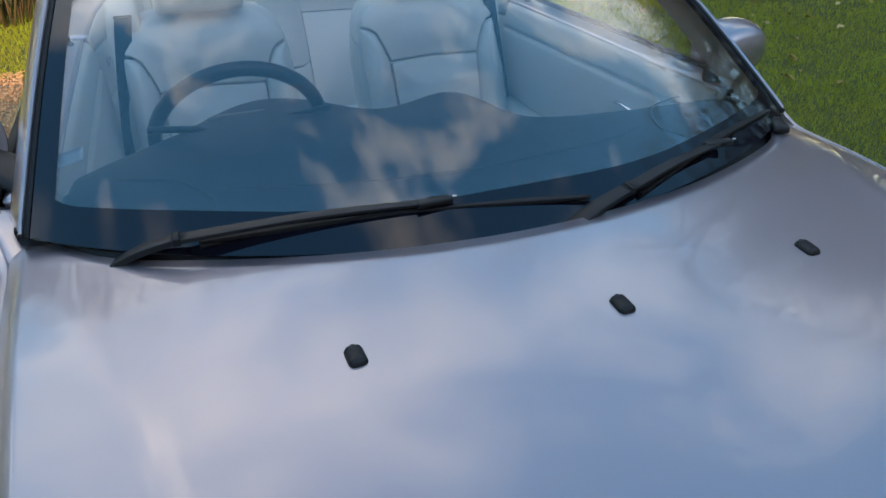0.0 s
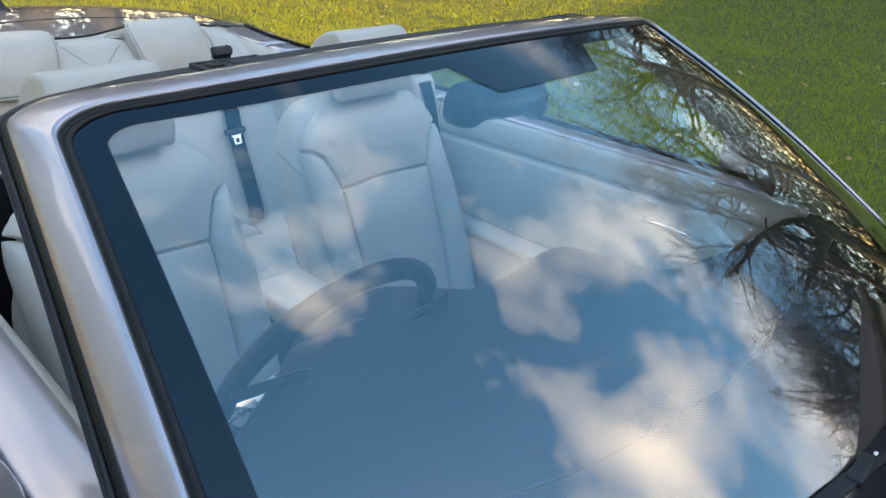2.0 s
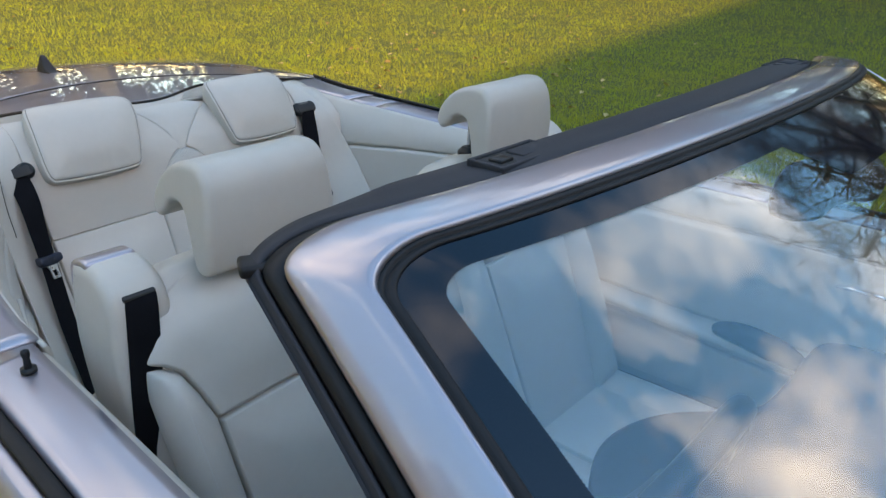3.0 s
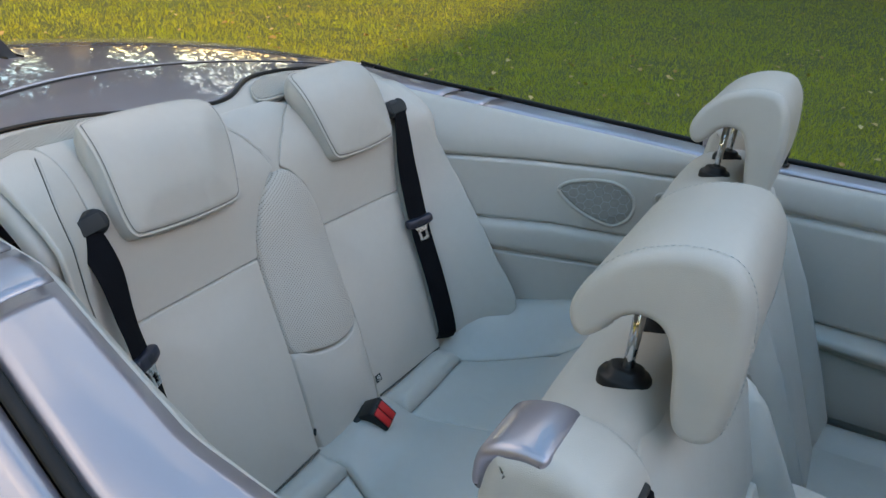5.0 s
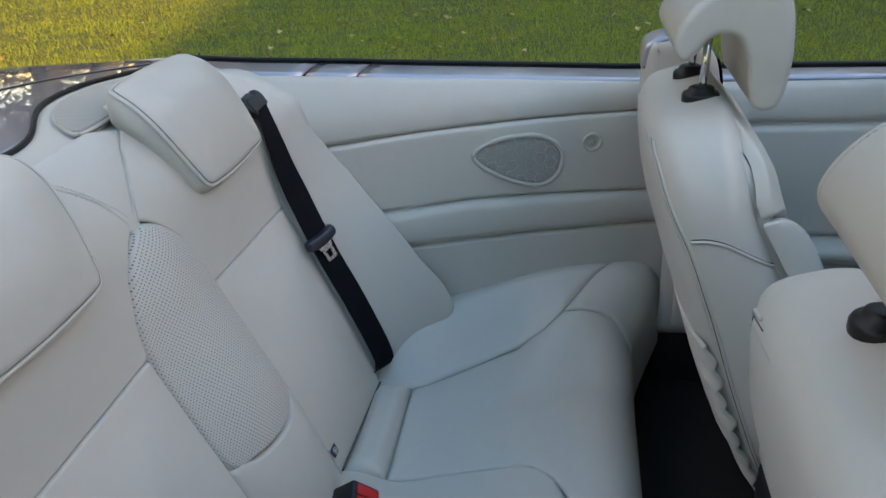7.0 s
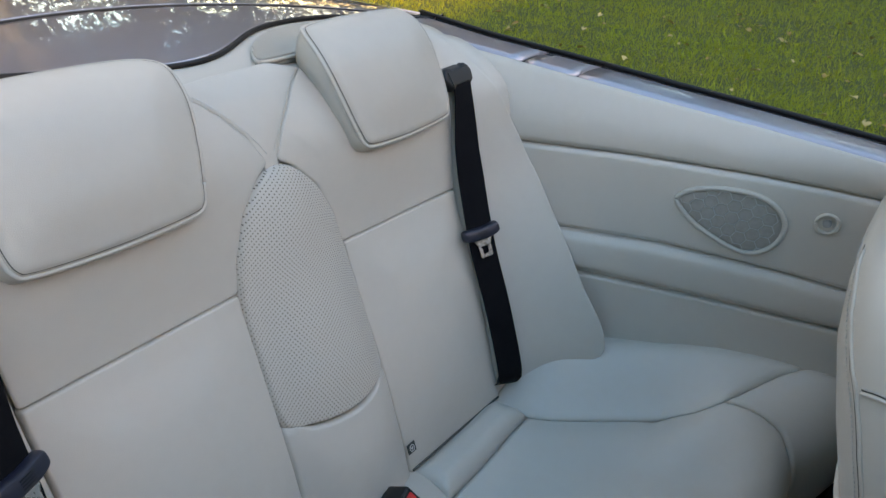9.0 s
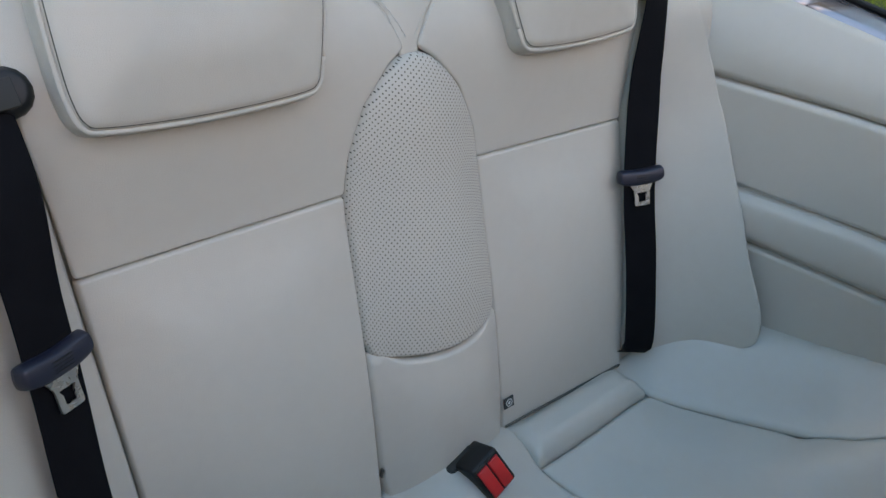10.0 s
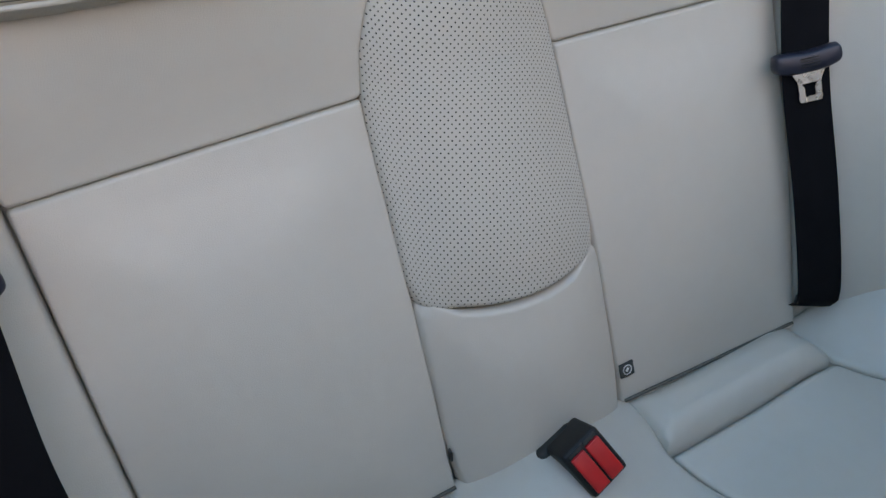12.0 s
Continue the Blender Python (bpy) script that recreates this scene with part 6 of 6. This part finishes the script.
def hedge():
    """A far belt of evergreen undergrowth below the bare trees."""
    rng = np.random.default_rng(21)
    n = 180000
    s = rng.uniform(0, 1, n)
    # the arc round -x is unseen, added to darken reflections on the car's side
    ang = np.radians(-35 + 265 * s)
    r = 34 + rng.normal(0, 1.0, n)
    top = np.where(ang > math.radians(27), 15.0, 10.5) + 1.6 * np.sin(ang * 17) + 1.0 * np.sin(ang * 41)
    z = np.abs(rng.uniform(0, 1, n)) ** 1.2 * top
    p = np.stack([2 + r * np.cos(ang), 2 + r * np.sin(ang), z], -1)
    a = rng.normal(0, 1, (n, 3))
    b = rng.normal(0, 1, (n, 3))
    a *= (0.36 / np.linalg.norm(a, axis=1))[:, None]
    b *= (0.36 / np.linalg.norm(b, axis=1))[:, None]
    v = np.stack([p, p + a, p + b], 1).reshape(-1, 3)
    scatter_mesh("far_hedge", v, np.arange(n * 3).reshape(-1, 3), M_hedge, "far belt of dark evergreen undergrowth", "hedge")


def shrub():
    """Clump of dry cut-back stems at the edge of the drive."""
    rnd = random.Random(3)
    root = tagged(new("shrub"), "clump of dry brown stems at the edge of the grass", "shrub")
    for k in range(170):
        a, r = rnd.uniform(0, 2 * math.pi), 0.55 * math.sqrt(rnd.random())
        p = Vector((r * math.cos(a) * 1.2, r * math.sin(a), 0))
        lean = Vector((math.cos(a) * 0.35 * r + rnd.uniform(-0.22, 0.22), math.sin(a) * 0.3 * r + rnd.uniform(-0.22, 0.22), 1))
        h = rnd.uniform(0.7, 1.7)
        q = p + lean * h * 0.5 + Vector((rnd.uniform(-0.05, 0.05), rnd.uniform(-0.05, 0.05), 0))
        part("stem", *sweep([p, q, p + lean * h], ring(rnd.uniform(0.006, 0.012), 5), scale=[1, 0.8, 0.35]), M_stalk, root)
    root.location = (-1.95, 6.9, 0)


shrub()


# ---- fallen leaves, grass and gravel ----
def fallen_leaves():
    rnd = random.Random(8)
    v = []
    for t in np.linspace(0, 1, 7):
        w = 0.026 * math.sin(math.pi * min(1, t * 0.92 + 0.05)) ** 0.8
        v += [(-w, 0.07 * (t - 0.5), 0.012 * math.sin(t * 3) + 0.010), (0, 0.07 * (t - 0.5), 0.004 + 0.008 * t), (w, 0.07 * (t - 0.5), 0.015 * math.cos(t * 2) + 0.006)]
    first = part("fallen_leaf", v, grid_faces(7, 3), M_fallen)
    tagged(first, "dry brown leaf lying on the lawn", "leaf", "leaves on the lawn")
    first.matrix_basis = pose(4.9, 6.4, 0.03, 8, 4, 30)
    for k in range(290):
        d = rnd.uniform(2.2, 14) if k % 3 else rnd.uniform(3, 8)
        a = radians(rnd.uniform(-15, 85))
        x, y = 1.0 + d * math.cos(a), 1.0 + d * math.sin(a)
        if x < 1.3 and y < 4.2:
            continue
        s = rnd.uniform(0.45, 1.15)
        copy_thing(first, pose(x, y, 0.03, rnd.uniform(-20, 20), rnd.uniform(-20, 20), rnd.uniform(0, 360)) @ Matrix.Diagonal((s, s, s, 1)))


fallen_leaves()


def scatter_mesh(name, verts, tris, material, label, category):
    """A large mesh of loose pieces from arrays."""
    me = bpy.data.meshes.new(name)
    nv, nt = len(verts), len(tris)
    me.vertices.add(nv)
    me.vertices.foreach_set("co", verts.astype(np.float32).ravel())
    me.loops.add(nt * 3)
    me.loops.foreach_set("vertex_index", tris.astype(np.int32).ravel())
    me.polygons.add(nt)
    me.polygons.foreach_set("loop_start", np.arange(0, nt * 3, 3, dtype=np.int32))
    me.materials.append(material)
    me.update(calc_edges=True)
    return tagged(new(name, me), label, category, kind="stuff")


def grass():
    rng = np.random.default_rng(4)
    # thick beside the car, thinning out and growing coarser with the distance
    radii = np.linspace(0.5, 24, 600)
    share = np.cumsum(radii / (1 + (radii / 4.2) ** 2.4))
    r = np.interp(rng.random(880000), share / share[-1], radii)
    a = rng.uniform(math.radians(-75), math.radians(165), len(r))
    p = np.stack([0.5 + r * np.cos(a), 2.0 + r * np.sin(a), 0.78 + 0.055 * r], -1)
    p = p[(p[:, 0] > 1.0) | (p[:, 1] > 4.85)]
    # thin and thick patches
    dens = np.zeros(len(p))
    for wave in (0.5, 0.8, 1.3, 2.1, 3.4):
        for _ in range(3):
            way = rng.uniform(0, 2 * np.pi)
            dens += np.sin((p[:, 0] * np.cos(way) + p[:, 1] * np.sin(way)) * 2 * np.pi * wave + rng.uniform(0, 6)) / 6
    p = p[rng.random(len(p)) < np.clip(0.72 + 0.35 * dens, 0.25, 1.0)]
    n = len(p)
    a = rng.uniform(0, 2 * np.pi, n)
    h = rng.gamma(6, 0.0050, n) * p[:, 2] ** 0.7
    w = rng.uniform(0.0016, 0.0032, n) * p[:, 2]
    lean = rng.uniform(0.1, 0.9, n) * h
    la = rng.uniform(0, 2 * np.pi, n)
    base = np.stack([p[:, 0], p[:, 1], np.zeros(n)], -1)
    side = np.stack([np.cos(a) * w, np.sin(a) * w, np.zeros(n)], -1)
    tip = base + np.stack([np.cos(la) * lean, np.sin(la) * lean, h], -1)
    v = np.stack([base - side, base + side, tip], 1).reshape(-1, 3)
    t = np.arange(n * 3).reshape(-1, 3)
    scatter_mesh("grass", v, t, M_grass, "short green and yellowish winter grass blades", "grass")


grass()
hedge()


def gravel():
    rng = np.random.default_rng(9)
    pts = []
    for x0, x1, y0, y1, dens in ((-2.4, -0.80, -0.2, 5.0, 2100), (-2.4, -0.80, -3.5, -0.2, 900), (-5.5, -2.4, -3.5, 5.0, 600), (-0.8, 0.95, 3.2, 4.9, 700), (-0.8, 0.95, -3.5, -1.3, 500)):
        n = int((x1 - x0) * (y1 - y0) * dens)
        pts.append(np.stack([rng.uniform(x0, x1, n), rng.uniform(y0, y1, n)], -1))
    p = np.vstack(pts)
    n = len(p)
    octa = np.array([(1, 0, 0), (0, 1, 0), (-1, 0, 0), (0, -1, 0), (0, 0, 0.75), (0, 0, -0.6)], float)
    tri = np.array([(0, 1, 4), (1, 2, 4), (2, 3, 4), (3, 0, 4), (1, 0, 5), (2, 1, 5), (3, 2, 5), (0, 3, 5)])
    r = rng.uniform(0.006, 0.016, n)
    an = rng.uniform(0, 2 * np.pi, n)
    st = rng.uniform(0.6, 1.3, (n, 3))
    v = octa[None] * st[:, None, :] * r[:, None, None] * (1 + rng.uniform(-0.2, 0.2, (n, 6, 1)))
    c, s = np.cos(an)[:, None], np.sin(an)[:, None]
    v = np.stack([v[..., 0] * c - v[..., 1] * s, v[..., 0] * s + v[..., 1] * c, v[..., 2]], -1)
    v = v + np.stack([p[:, 0], p[:, 1], 0.012 + r * 0.3], -1)[:, None, :]
    t = (tri[None] + 6 * np.arange(n)[:, None, None]).reshape(-1, 3)
    scatter_mesh("gravel", v.reshape(-1, 3), t, M_pebble, "loose honey-coloured gravel stones on the drive", "gravel")


gravel()
